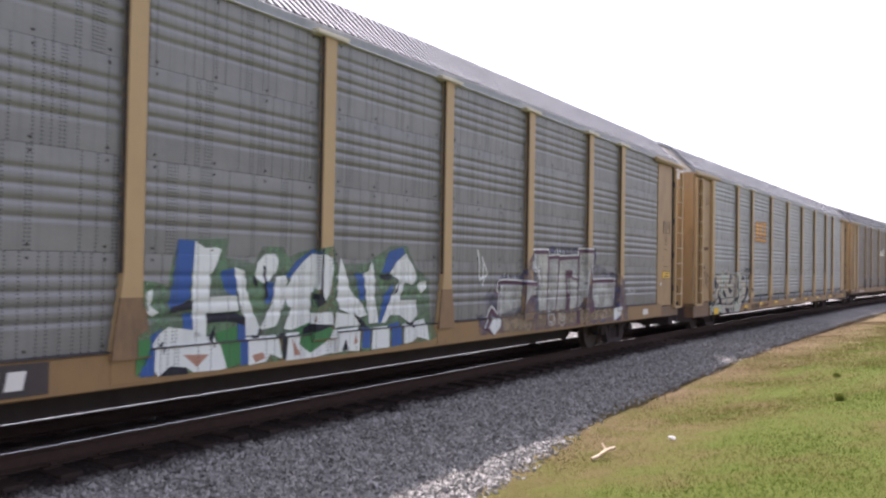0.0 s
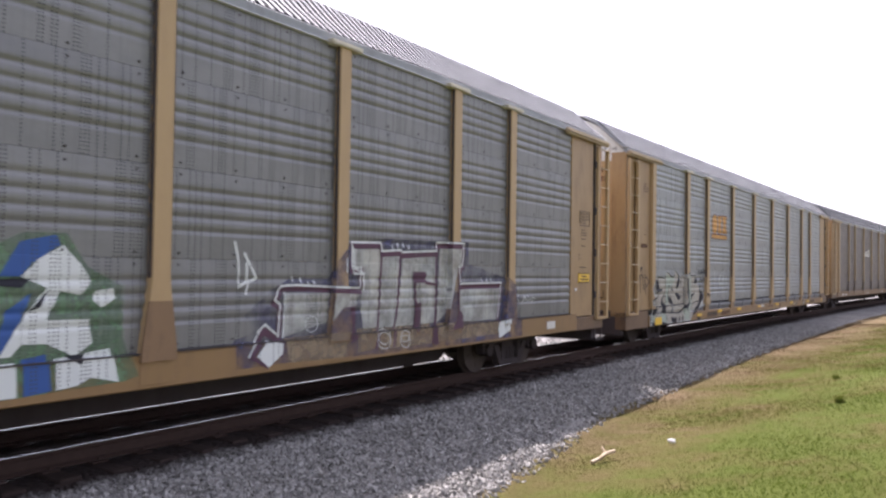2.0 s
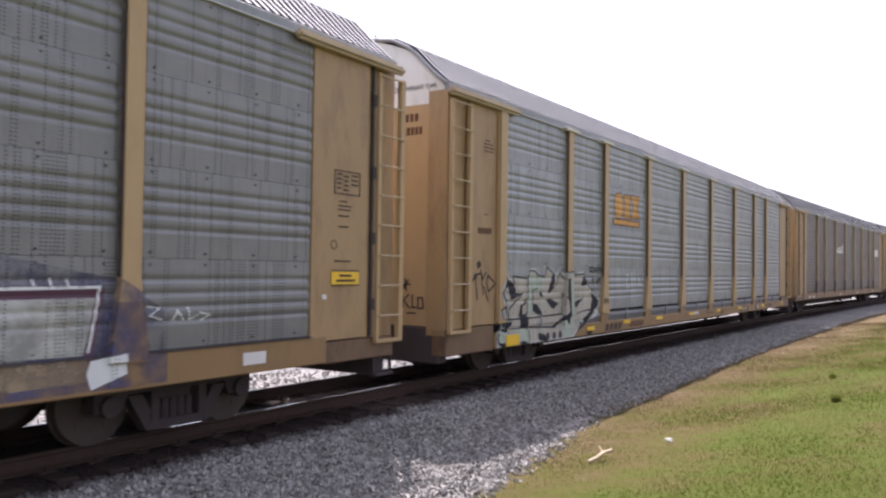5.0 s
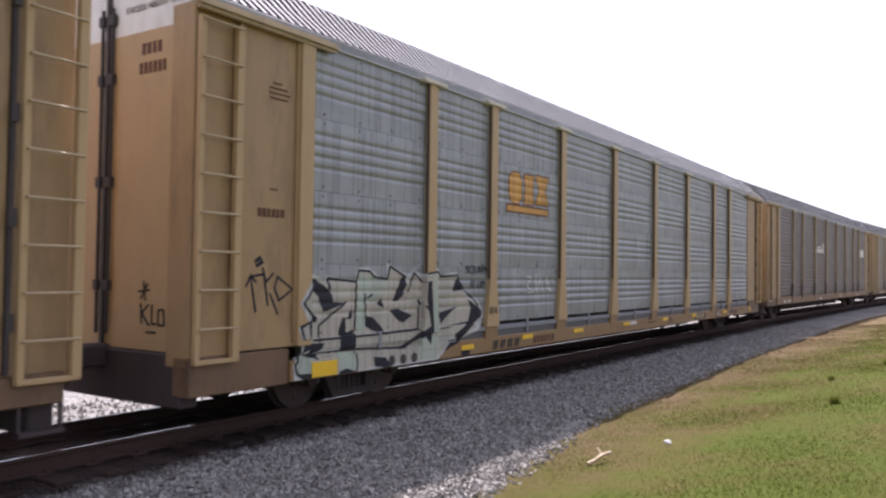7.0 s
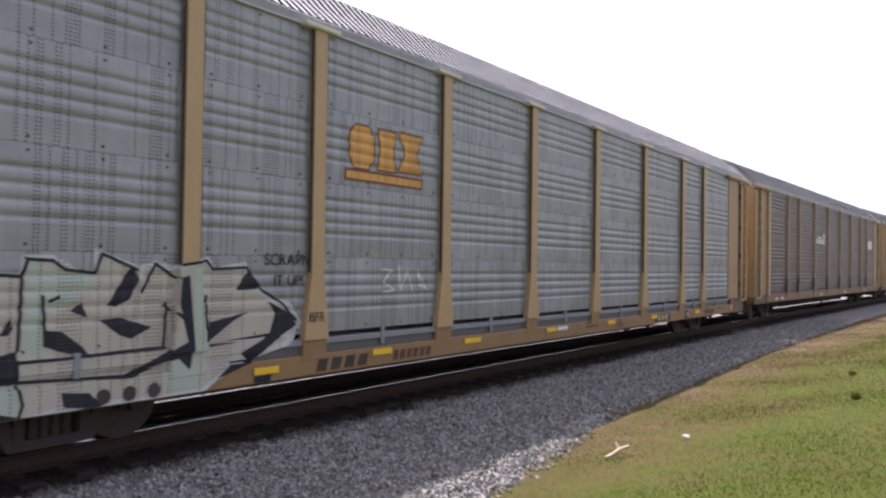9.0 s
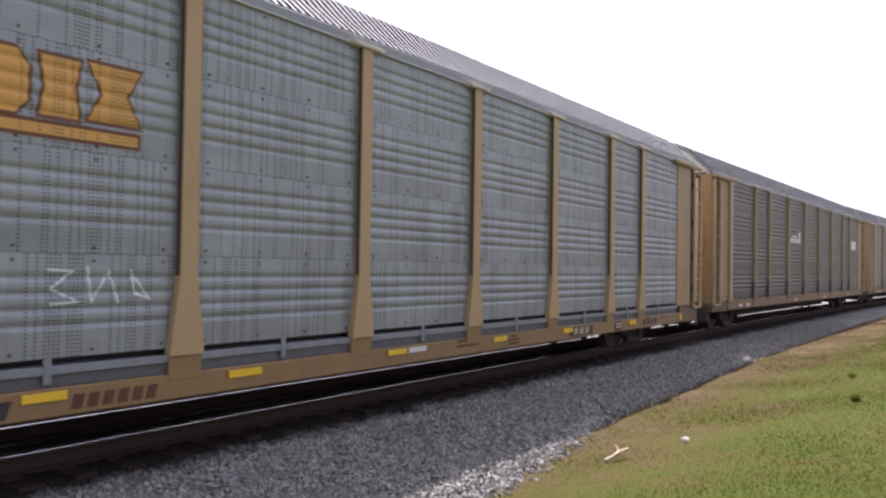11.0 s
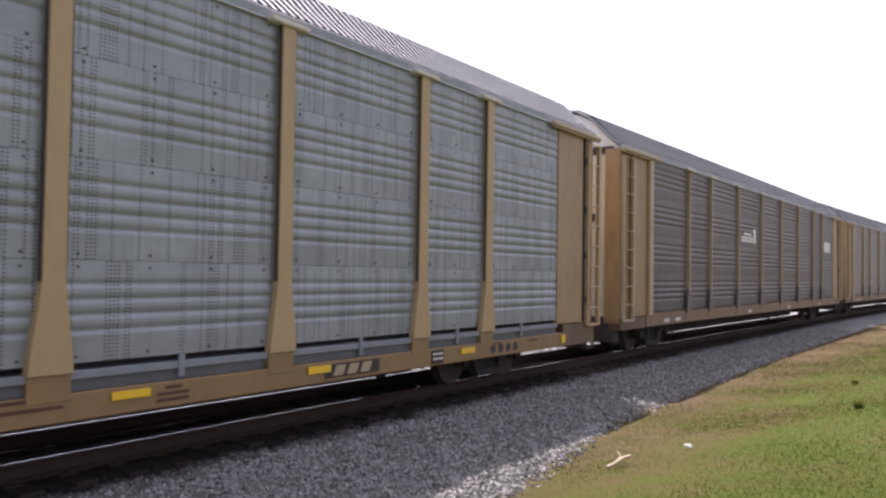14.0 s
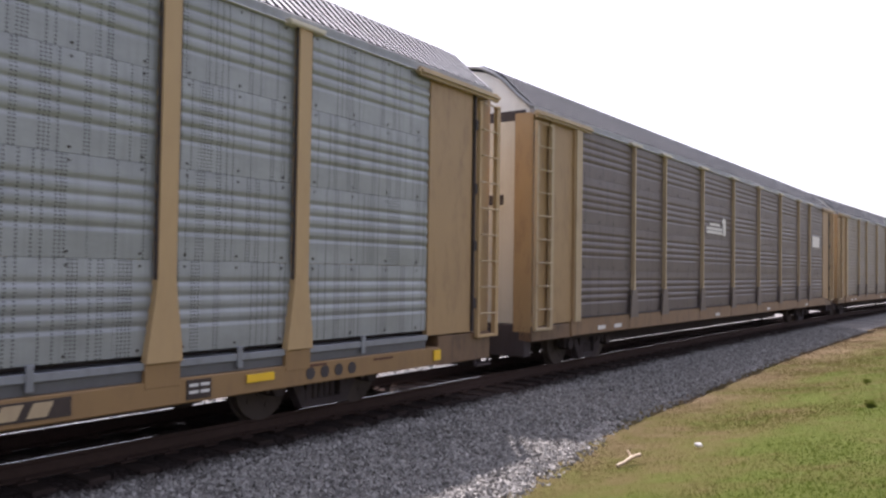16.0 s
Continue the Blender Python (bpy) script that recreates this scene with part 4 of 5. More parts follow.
def paint_letters_blue_green(car, low):
    art = Paint(0, low)
    art.shape([(-4.02, 1.68), (-3.80, 1.66), (-3.67, 1.61), (-3.62, 1.91), (-3.51, 2.10), (-2.89, 2.13), (-2.92, 1.92), (-2.66, 1.89), (-2.51, 1.86), (-2.39, 2.06), (-2.06, 2.06), (-1.97, 1.94), (-1.79, 2.01), (-1.27, 2.10), (-1.11, 1.88), (-0.90, 1.88), (-0.51, 1.88), (0.02, 2.14), (0.41, 2.15), (0.62, 1.85), (0.98, 1.67), (1.00, 1.18), (1.16, 0.80), (1.01, 0.77), (-0.48, 0.72), (-2.02, 0.74), (-2.96, 0.72), (-3.99, 0.74), (-4.05, 0.76), (-4.06, 1.15), (-3.84, 1.25), (-4.01, 1.43)])
    art.finish("graffiti_backing", SPRAY_GREEN, car, "moss green sprayed graffiti backing")
    art = Paint(1, low)
    art.shape([(-1.81, 1.16), (-1.39, 1.13), (-1.24, 1.05), (-1.39, 0.88), (-1.67, 0.77), (-1.81, 0.91)])
    art.shape([(-3.04, 1.11), (-2.75, 1.18), (-2.72, 0.76), (-2.92, 0.73), (-3.00, 0.95)])
    art.shape([(-4.06, 1.10), (-3.89, 1.11), (-3.94, 0.86), (-4.05, 0.76)])
    art.finish("graffiti_shade", SPRAY_LEAF, car, "clear green sprayed graffiti shade")
    art = Paint(1, low)
    art.shape([(-3.56, 2.10), (-3.34, 2.09), (-3.36, 1.88), (-3.40, 1.49), (-3.63, 1.35), (-3.66, 1.44), (-3.60, 1.73)])
    art.shape([(-3.48, 1.34), (-3.35, 1.34), (-3.34, 1.16), (-3.47, 1.17)])
    art.shape([(-3.85, 1.14), (-3.72, 1.20), (-3.83, 1.05), (-3.84, 0.74), (-4.01, 0.75), (-3.94, 1.00)])
    art.shape([(-2.99, 1.78), (-2.81, 1.81), (-2.75, 1.70), (-2.78, 1.50), (-2.91, 1.54), (-2.98, 1.67)])
    art.shape([(-2.32, 1.66), (-2.18, 1.64), (-2.19, 1.45), (-2.33, 1.39)])
    art.shape([(-2.74, 1.21), (-2.60, 1.19), (-2.61, 0.75), (-2.72, 0.74)])
    art.shape([(-2.01, 1.73), (-1.84, 1.90), (-1.56, 2.05), (-1.47, 2.02), (-1.74, 1.87), (-1.92, 1.69)])
    art.shape([(-0.74, 1.76), (-0.57, 1.76), (-0.53, 1.40), (-0.64, 1.41)])
    art.shape([(-0.19, 1.76), (-0.01, 2.06), (0.31, 2.13), (0.35, 2.04), (0.09, 1.87), (-0.00, 1.76)])
    art.shape([(-0.12, 1.47), (0.10, 1.62), (0.01, 1.39), (-0.17, 1.08), (-0.23, 1.07)])
    art.shape([(0.02, 1.05), (0.24, 1.08), (0.28, 0.76), (0.03, 0.74)])
    art.shape([(-0.60, 1.03), (-0.43, 1.04), (-0.45, 0.76), (-0.62, 0.77)])
    art.finish("graffiti_shadow", SPRAY_BLUE, car, "bright blue sprayed graffiti shadow")
    art = Paint(2, low)
    art.shape([(-3.34, 2.09), (-3.22, 2.02), (-3.07, 2.03), (-2.99, 2.01), (-3.06, 1.85), (-3.13, 1.74), (-3.15, 1.54), (-3.17, 1.33), (-3.18, 1.08), (-3.34, 1.08), (-3.35, 1.19), (-3.38, 1.49), (-3.36, 1.85)])
    art.shape([(-3.17, 1.50), (-2.80, 1.51), (-2.76, 1.49), (-2.74, 1.34), (-3.05, 1.33), (-3.17, 1.32)])
    art.shape([(-2.81, 1.82), (-2.66, 1.78), (-2.63, 1.56), (-2.55, 1.37), (-2.41, 1.13), (-2.44, 1.05), (-2.62, 1.06), (-2.64, 1.27), (-2.70, 1.34), (-2.74, 1.50)])
    art.shape([(-3.77, 1.14), (-3.66, 1.21), (-3.34, 1.16), (-3.18, 1.08), (-3.07, 1.08), (-3.00, 0.95), (-2.92, 0.73), (-3.03, 0.72), (-3.36, 0.73), (-3.46, 0.79), (-3.62, 0.80), (-3.79, 0.73), (-3.84, 0.79), (-3.83, 1.05)])
    art.shape([(-2.50, 1.76), (-2.47, 1.88), (-2.35, 1.97), (-2.19, 1.98), (-2.14, 1.90), (-2.18, 1.76), (-2.30, 1.66), (-2.38, 1.64), (-2.48, 1.69)])
    art.shape([(-2.18, 1.71), (-2.01, 1.73), (-2.00, 1.48), (-2.08, 1.31), (-2.16, 1.14), (-2.37, 1.11), (-2.41, 1.13), (-2.33, 1.26), (-2.23, 1.42)])
    art.shape([(-2.62, 1.04), (-2.16, 1.04), (-2.09, 0.76), (-2.28, 0.83), (-2.34, 0.75), (-2.61, 0.73)])
    art.shape([(-1.56, 2.00), (-1.46, 1.98), (-1.48, 1.58), (-1.59, 1.51), (-1.58, 1.16), (-1.90, 1.08), (-2.03, 1.10), (-1.99, 1.20), (-1.91, 1.34), (-2.00, 1.38), (-2.00, 1.59), (-1.88, 1.76), (-1.74, 1.89)])
    art.shape([(-1.44, 2.00), (-1.29, 1.95), (-1.26, 1.80), (-1.33, 1.50), (-1.42, 1.41), (-1.45, 1.54)])
    art.shape([(-1.59, 1.27), (-1.27, 1.28), (-1.24, 1.11), (-1.58, 1.14)])
    art.shape([(-1.99, 1.05), (-1.77, 1.05), (-1.81, 0.91), (-1.62, 0.79), (-1.34, 0.91), (-1.24, 1.05), (-1.04, 1.02), (-1.08, 0.77), (-1.57, 0.73), (-2.02, 0.73)])
    art.shape([(-1.04, 1.97), (-0.93, 1.76), (-0.84, 1.53), (-0.56, 1.32), (-0.49, 1.20), (-0.66, 1.17), (-0.78, 1.21), (-1.04, 1.30), (-1.10, 1.42), (-1.08, 1.72)])
    art.shape([(-1.20, 1.27), (-0.72, 1.21), (-0.60, 1.07), (-1.22, 1.07)])
    art.shape([(-0.40, 1.92), (-0.33, 1.72), (-0.33, 1.44), (-0.23, 1.09), (-0.43, 1.08), (-0.50, 1.36), (-0.57, 1.76), (-0.48, 1.78)])
    art.shape([(-1.22, 1.03), (-0.66, 1.05), (-0.68, 0.74), (-0.98, 0.76), (-1.23, 0.75)])
    art.shape([(-0.40, 1.02), (-0.04, 1.03), (-0.03, 0.74), (-0.42, 0.74)])
    art.shape([(0.38, 2.04), (0.55, 1.87), (0.66, 1.72), (0.56, 1.59), (0.36, 1.63), (0.23, 1.38), (0.64, 1.37), (0.68, 1.15), (0.51, 1.04), (0.24, 1.17), (0.02, 1.18), (-0.07, 1.08), (-0.17, 1.08), (0.04, 1.43), (0.23, 1.66), (-0.00, 1.76), (0.15, 1.91)])
    art.shape([(0.31, 1.03), (0.86, 1.09), (0.94, 0.77), (0.65, 0.84), (0.52, 0.78), (0.32, 0.76)])
    art.shape([(0.70, 1.63), (0.88, 1.65), (0.91, 1.56), (0.77, 1.47), (0.67, 1.54)])
    art.shape([(-3.99, 1.66), (-3.95, 1.66), (-3.93, 1.56), (-3.85, 1.59), (-3.87, 1.42), (-3.78, 1.36), (-3.85, 1.32), (-3.94, 1.37), (-3.93, 1.48)])
    art.finish("graffiti_letters", SPRAY_WHITE, car, "white sprayed graffiti letter shapes")
    art = Paint(3, low)
    art.shape([(-3.18, 1.33), (-2.79, 1.32), (-2.64, 1.27), (-2.64, 1.17), (-2.79, 1.22), (-3.04, 1.23), (-3.18, 1.22)])
    art.shape([(-3.63, 1.41), (-3.35, 1.47), (-3.37, 1.38), (-3.57, 1.36), (-3.66, 1.34)])
    art.shape([(-2.54, 1.73), (-2.48, 1.69), (-2.46, 1.59), (-2.52, 1.63)])
    art.shape([(-1.55, 1.51), (-1.43, 1.47), (-1.40, 1.39), (-1.54, 1.34)])
    art.shape([(-1.58, 1.14), (-1.24, 1.11), (-1.44, 1.06), (-1.72, 1.01), (-1.70, 1.10)])
    art.shape([(-0.78, 1.25), (-0.52, 1.10), (-0.46, 1.02), (-0.60, 1.05)])
    art.shape([(-0.22, 1.74), (0.09, 1.74), (0.00, 1.66), (-0.21, 1.68)])
    art.shape([(0.07, 1.45), (0.26, 1.66), (0.17, 1.49)])
    art.shape([(0.41, 1.05), (0.61, 1.06), (0.55, 0.96)])
    art.shape([(-3.76, 1.04), (-3.71, 1.07), (-3.73, 0.93)])
    art.shape([(-3.14, 1.08), (-3.06, 1.20), (-3.09, 0.95)])
    art.shape([(-3.79, 0.73), (-3.65, 0.82), (-3.46, 0.79), (-3.43, 0.72)])
    art.shape([(-2.10, 1.05), (-2.02, 1.05), (-2.02, 0.74), (-2.07, 0.76)])
    art.shape([(-1.03, 0.77), (-0.95, 0.92), (-0.90, 0.76)])
    art.stroke([(-1.46, 2.06), (-1.47, 1.72), (-1.47, 1.46)], 0.035)
    art.stroke([(-2.37, 1.83), (-2.34, 1.65), (-2.32, 1.48)], 0.035)
    art.stroke([(-2.52, 1.04), (-2.44, 1.03), (-2.41, 1.12)], 0.035)
    art.finish("graffiti_outline", BLACK_PAINT, car, "black sprayed graffiti line work")
    art = Paint(3, low)
    art.shape([(-3.50, 0.92), (-3.17, 0.90), (-3.32, 0.78)])
    art.shape([(-1.94, 0.99), (-1.78, 0.78), (-1.89, 0.78)])
    art.shape([(-0.77, 0.96), (-0.71, 0.86), (-0.79, 0.83)])
    art.shape([(-2.56, 0.84), (-2.40, 0.86), (-2.36, 0.79), (-2.51, 0.75)])
    art.finish("graffiti_accent", SPRAY_RED, car, "dull orange sprayed accents")


def paint_block_letters(car, low):
    art = Paint(0, low)
    art.shape([(2.55, 1.34), (2.97, 1.62), (3.26, 1.74), (3.95, 1.73), (4.03, 1.97), (4.27, 2.18), (5.09, 2.29), (6.44, 2.30), (7.33, 2.32), (7.34, 1.96), (8.63, 1.73), (9.15, 1.42), (9.18, 0.70), (7.30, 0.70), (4.94, 0.71), (3.32, 0.75), (2.40, 0.74), (2.39, 1.05), (2.67, 1.13)])
    art.finish("graffiti_haze", SPRAY_PURPLE, car, "dull violet sprayed haze round graffiti")
    art = Paint(1, low)
    art.shape([(3.15, 1.57), (3.96, 1.55), (3.94, 1.50), (3.93, 1.19), (3.16, 1.05)])
    art.shape([(4.00, 1.55), (4.55, 1.56), (4.47, 1.37), (4.13, 1.36), (3.93, 1.19)])
    art.shape([(4.44, 2.12), (5.00, 2.14), (4.99, 1.07), (4.65, 1.06), (4.58, 1.34), (4.59, 1.84), (4.45, 1.87)])
    art.shape([(5.05, 2.03), (5.44, 2.05), (5.39, 1.05), (4.98, 1.06)])
    art.shape([(5.52, 2.04), (6.37, 2.06), (6.35, 1.07), (5.99, 1.06), (6.01, 1.37), (5.87, 1.37), (5.86, 1.69), (6.09, 1.83), (5.77, 1.83), (5.82, 1.06), (5.39, 1.06)])
    art.shape([(6.48, 2.19), (7.15, 2.20), (7.09, 1.91), (6.88, 1.86), (6.67, 1.20), (6.42, 1.06)])
    art.shape([(6.96, 1.56), (8.38, 1.56), (8.26, 1.03), (7.08, 1.05), (6.93, 1.25)])
    art.finish("graffiti_letters", SPRAY_CREAM, car, "pale blue and cream filled block letters")
    art = Paint(1, low)
    art.shape([(3.16, 1.03), (4.30, 1.06), (4.25, 0.73), (3.43, 0.73), (3.20, 0.75)])
    art.shape([(4.52, 1.07), (4.93, 1.07), (4.89, 0.79), (4.48, 0.76)])
    art.shape([(5.01, 1.06), (6.26, 1.06), (6.24, 0.77), (4.94, 0.76)])
    art.shape([(6.42, 1.06), (8.27, 1.00), (8.27, 0.79), (6.42, 0.77)])
    art.finish("graffiti_lower_fill", SPRAY_TAN, car, "thin sandy sprayed fill on the sill")
    art = Paint(2, low)
    art.stroke([(2.61, 0.86), (2.82, 1.14), (3.06, 1.03), (3.08, 1.40), (2.99, 1.45), (3.08, 1.62), (3.33, 1.63), (3.96, 1.60), (4.55, 1.57), (4.58, 1.84), (4.39, 1.84), (4.38, 2.17), (5.00, 2.19), (5.03, 2.07), (5.47, 2.10), (5.49, 2.06), (6.39, 2.11), (6.39, 2.23), (7.18, 2.24), (7.16, 1.91), (6.92, 1.86), (6.96, 1.60), (8.42, 1.61), (8.38, 1.39), (8.31, 1.00)], 0.085)
    art.stroke([(5.03, 2.07), (4.99, 1.70), (4.96, 1.07), (4.89, 0.79)], 0.045)
    art.stroke([(5.46, 2.08), (5.40, 1.31), (5.33, 1.05), (5.29, 0.79)], 0.045)
    art.stroke([(6.39, 2.11), (6.38, 1.06), (6.33, 0.78)], 0.045)
    art.stroke([(6.92, 1.60), (6.93, 1.25)], 0.045)
    art.stroke([(2.61, 0.86), (2.87, 0.73)], 0.045)
    art.stroke([(3.11, 0.98), (3.09, 0.83)], 0.045)
    art.stroke([(5.80, 1.81), (5.87, 1.29), (5.82, 1.02)], 0.045)
    art.stroke([(6.09, 1.81), (6.09, 1.67), (6.37, 1.64)], 0.045)
    art.shape([(4.13, 1.37), (4.47, 1.37), (4.47, 1.09), (4.50, 0.96), (4.39, 0.90), (4.29, 0.93), (4.34, 1.10), (4.34, 1.34)])
    art.shape([(5.87, 1.37), (6.01, 1.37), (5.99, 1.05), (5.88, 0.95), (5.79, 1.00)])
    art.shape([(6.93, 1.25), (7.08, 1.16), (7.05, 0.96), (6.74, 0.94), (6.87, 1.06)])
    art.shape([(5.80, 1.83), (6.08, 1.83), (6.06, 1.67), (5.86, 1.67)])
    art.shape([(6.24, 0.77), (6.32, 1.07), (6.43, 0.75), (6.36, 0.73)])
    art.finish("graffiti_outline", SPRAY_PLUM, car, "dark plum outline of block letters")
    art = Paint(3, low)
    art.stroke([(3.06, 1.06), (3.08, 1.44), (2.99, 1.49), (3.08, 1.65), (3.33, 1.66), (3.96, 1.63), (4.55, 1.61), (4.58, 1.88), (4.39, 1.88), (4.38, 2.21), (5.00, 2.23), (5.02, 2.11), (5.47, 2.14), (5.49, 2.11), (6.38, 2.15), (6.39, 2.28), (7.18, 2.29), (7.16, 1.96), (6.91, 1.91), (6.96, 1.65), (8.41, 1.66), (8.38, 1.44), (8.31, 1.06)], 0.028)
    art.stroke([(4.61, 1.80), (4.42, 1.80), (4.41, 2.13)], 0.028)
    art.stroke([(2.73, 1.13), (2.85, 1.21), (3.06, 1.07)], 0.028)
    art.stroke([(2.57, 0.86), (2.79, 1.17)], 0.028)
    art.stroke([(3.15, 1.57), (3.16, 1.40), (3.14, 1.05)], 0.028)
    art.stroke([(4.43, 2.12), (4.44, 1.87), (4.63, 1.80), (4.64, 1.59)], 0.028)
    art.stroke([(3.27, 1.76), (3.29, 1.70)], 0.022)
    art.stroke([(3.41, 1.74), (3.43, 1.69)], 0.022)
    art.stroke([(3.54, 1.70), (3.55, 1.67)], 0.022)
    art.stroke([(3.65, 1.71), (3.66, 1.67)], 0.022)
    art.stroke([(5.25, 2.20), (5.26, 2.15)], 0.022)
    art.stroke([(5.38, 2.23), (5.39, 2.17)], 0.022)
    art.stroke([(5.51, 2.23), (5.52, 2.17)], 0.022)
    art.stroke([(5.65, 2.21), (5.65, 2.16)], 0.022)
    art.stroke([(7.76, 1.73), (7.77, 1.68)], 0.022)
    art.stroke([(7.92, 1.74), (7.93, 1.68)], 0.022)
    art.stroke([(8.08, 1.74), (8.09, 1.68)], 0.022)
    art.stroke([(4.19, 1.99), (4.19, 1.82)], 0.022)
    art.stroke([(4.28, 2.06), (4.27, 1.87)], 0.022)
    art.stroke([(5.20, 0.93), (5.17, 0.86), (5.11, 0.83), (5.02, 0.84), (4.95, 0.88), (4.92, 0.95), (4.95, 1.01), (5.01, 1.04), (5.10, 1.04), (5.17, 0.99), (5.20, 0.93)], 0.011)
    art.stroke([(5.21, 0.87), (5.18, 0.80), (5.11, 0.77), (5.02, 0.78), (4.94, 0.82), (4.92, 0.89), (4.94, 0.96), (5.01, 1.00), (5.10, 0.99), (5.18, 0.94), (5.21, 0.87)], 0.011)
    art.stroke([(5.66, 0.91), (5.64, 0.86), (5.58, 0.84), (5.52, 0.84), (5.46, 0.88), (5.44, 0.93), (5.46, 0.97), (5.51, 1.00), (5.58, 0.99), (5.64, 0.96), (5.66, 0.91)], 0.011)
    art.stroke([(5.67, 0.83), (5.65, 0.78), (5.59, 0.75), (5.52, 0.76), (5.46, 0.80), (5.43, 0.85), (5.45, 0.90), (5.51, 0.93), (5.59, 0.92), (5.65, 0.89), (5.67, 0.83)], 0.011)
    art.stroke([(3.74, 1.17), (3.72, 1.11), (3.66, 1.08), (3.60, 1.08), (3.54, 1.12), (3.52, 1.18), (3.54, 1.24), (3.59, 1.27), (3.66, 1.27), (3.72, 1.23), (3.74, 1.17)], 0.011)
    art.shape([(2.70, 0.86), (2.86, 1.03), (3.11, 0.98), (3.10, 0.86), (2.88, 0.72)])
    art.shape([(8.31, 0.98), (8.67, 1.03), (8.70, 0.83), (8.32, 0.71), (8.27, 0.86)])
    art.finish("graffiti_rim", SPRAY_WHITE, car, "white sprayed rim of block letters")


def paint_small_tag(car, low):
    art = Paint(1, low)
    art.stroke([(2.37, 2.14), (2.43, 1.96), (2.44, 1.65), (2.57, 1.71), (2.55, 1.57)], 0.035)
    art.stroke([(2.52, 2.02), (2.70, 1.74), (2.56, 1.69), (2.55, 1.91)], 0.035)
    art.stroke([(8.94, 1.46), (9.10, 1.44), (8.97, 1.37), (9.13, 1.32)], 0.022)
    art.stroke([(9.26, 1.31), (9.31, 1.41), (9.40, 1.31)], 0.022)
    art.stroke([(9.45, 1.44), (9.47, 1.31), (9.57, 1.35)], 0.022)
    art.stroke([(9.60, 1.38), (9.74, 1.35), (9.63, 1.30)], 0.022)
    art.finish("graffiti_tag", SPRAY_WHITE, car, "thin white sprayed scribble")


def paint_wild_letters(car, low):
    art = Paint(0, low)
    art.shape([(-11.57, 0.48), (-11.60, 0.70), (-11.52, 0.80), (-11.43, 0.81), (-11.45, 0.92), (-11.56, 1.16), (-11.36, 1.21), (-11.53, 1.45), (-11.34, 1.72), (-11.26, 1.82), (-11.02, 1.75), (-11.01, 1.79), (-10.42, 1.75), (-10.40, 1.90), (-10.12, 1.91), (-9.88, 1.78), (-9.75, 1.78), (-9.73, 1.98), (-9.27, 1.82), (-9.09, 1.87), (-8.90, 1.82), (-8.44, 1.92), (-8.36, 1.81), (-7.94, 1.87), (-7.70, 1.55), (-7.22, 1.38), (-7.05, 1.15), (-7.27, 0.91), (-7.96, 0.77), (-8.33, 0.61), (-8.48, 0.44), (-8.96, 0.47), (-9.81, 0.47), (-10.04, 0.48), (-10.44, 0.49), (-10.77, 0.44), (-11.21, 0.47)])
    art.finish("graffiti_rim", SPRAY_PALE, car, "pale sprayed rim of graffiti letters")
    art = Paint(1, low)
    art.shape([(-11.47, 1.45), (-11.31, 1.65), (-11.26, 1.76), (-10.97, 1.72), (-10.97, 1.76), (-10.40, 1.72), (-10.37, 1.86), (-10.13, 1.86), (-9.88, 1.75), (-9.69, 1.77), (-9.67, 1.91), (-9.31, 1.77), (-9.37, 1.56), (-9.11, 1.82), (-8.95, 1.77), (-8.83, 1.79), (-8.49, 1.86), (-8.41, 1.77), (-7.96, 1.79), (-7.73, 1.51), (-7.34, 1.32), (-7.21, 1.16), (-7.36, 0.96), (-8.07, 0.80), (-8.33, 0.67), (-8.53, 0.56), (-8.96, 0.55), (-9.97, 0.58), (-10.40, 0.50), (-10.77, 0.50), (-11.19, 0.49), (-11.53, 0.58), (-11.55, 0.68), (-11.47, 0.79), (-11.13, 0.83), (-11.42, 0.96), (-11.51, 1.16), (-11.33, 1.24), (-11.33, 1.31)])
    art.finish("graffiti_letters", SPRAY_SAND, car, "sand-coloured filled graffiti letters")
    art = Paint(2, low)
    art.shape([(-11.52, 0.80), (-11.22, 0.77), (-11.27, 0.56), (-11.52, 0.59), (-11.56, 0.68)])
    art.shape([(-10.81, 0.80), (-10.43, 0.79), (-10.40, 0.57), (-10.50, 0.51), (-10.74, 0.59), (-10.77, 0.68)])
    art.shape([(-10.35, 1.86), (-10.06, 1.77), (-10.07, 1.48), (-10.21, 1.45), (-10.20, 1.02), (-10.38, 1.01)])
    art.shape([(-8.66, 1.79), (-8.49, 1.81), (-8.44, 0.96), (-8.59, 0.89), (-8.69, 1.08)])
    art.shape([(-10.06, 1.77), (-9.69, 1.77), (-9.68, 1.70), (-9.95, 1.48), (-10.06, 1.39)])
    art.shape([(-8.97, 0.89), (-8.49, 0.92), (-8.53, 0.56), (-8.96, 0.57)])
    art.finish("graffiti_tint", SPRAY_MINT, car, "mint green sprayed graffiti patches")
    art = Paint(3, low)
    art.shape([(-11.30, 1.74), (-11.20, 1.76), (-10.89, 1.58), (-10.86, 1.46), (-10.61, 1.44), (-11.04, 1.33), (-11.15, 1.54), (-11.24, 1.62), (-11.24, 1.71)])
    art.shape([(-11.33, 1.31), (-11.22, 1.32), (-11.15, 1.27), (-11.17, 1.21), (-11.29, 1.22)])
    art.shape([(-11.37, 1.19), (-11.33, 1.23), (-11.31, 1.00), (-11.34, 0.99)])
    art.shape([(-11.39, 0.96), (-11.03, 0.94), (-11.13, 0.83), (-11.16, 0.74), (-11.43, 0.82)])
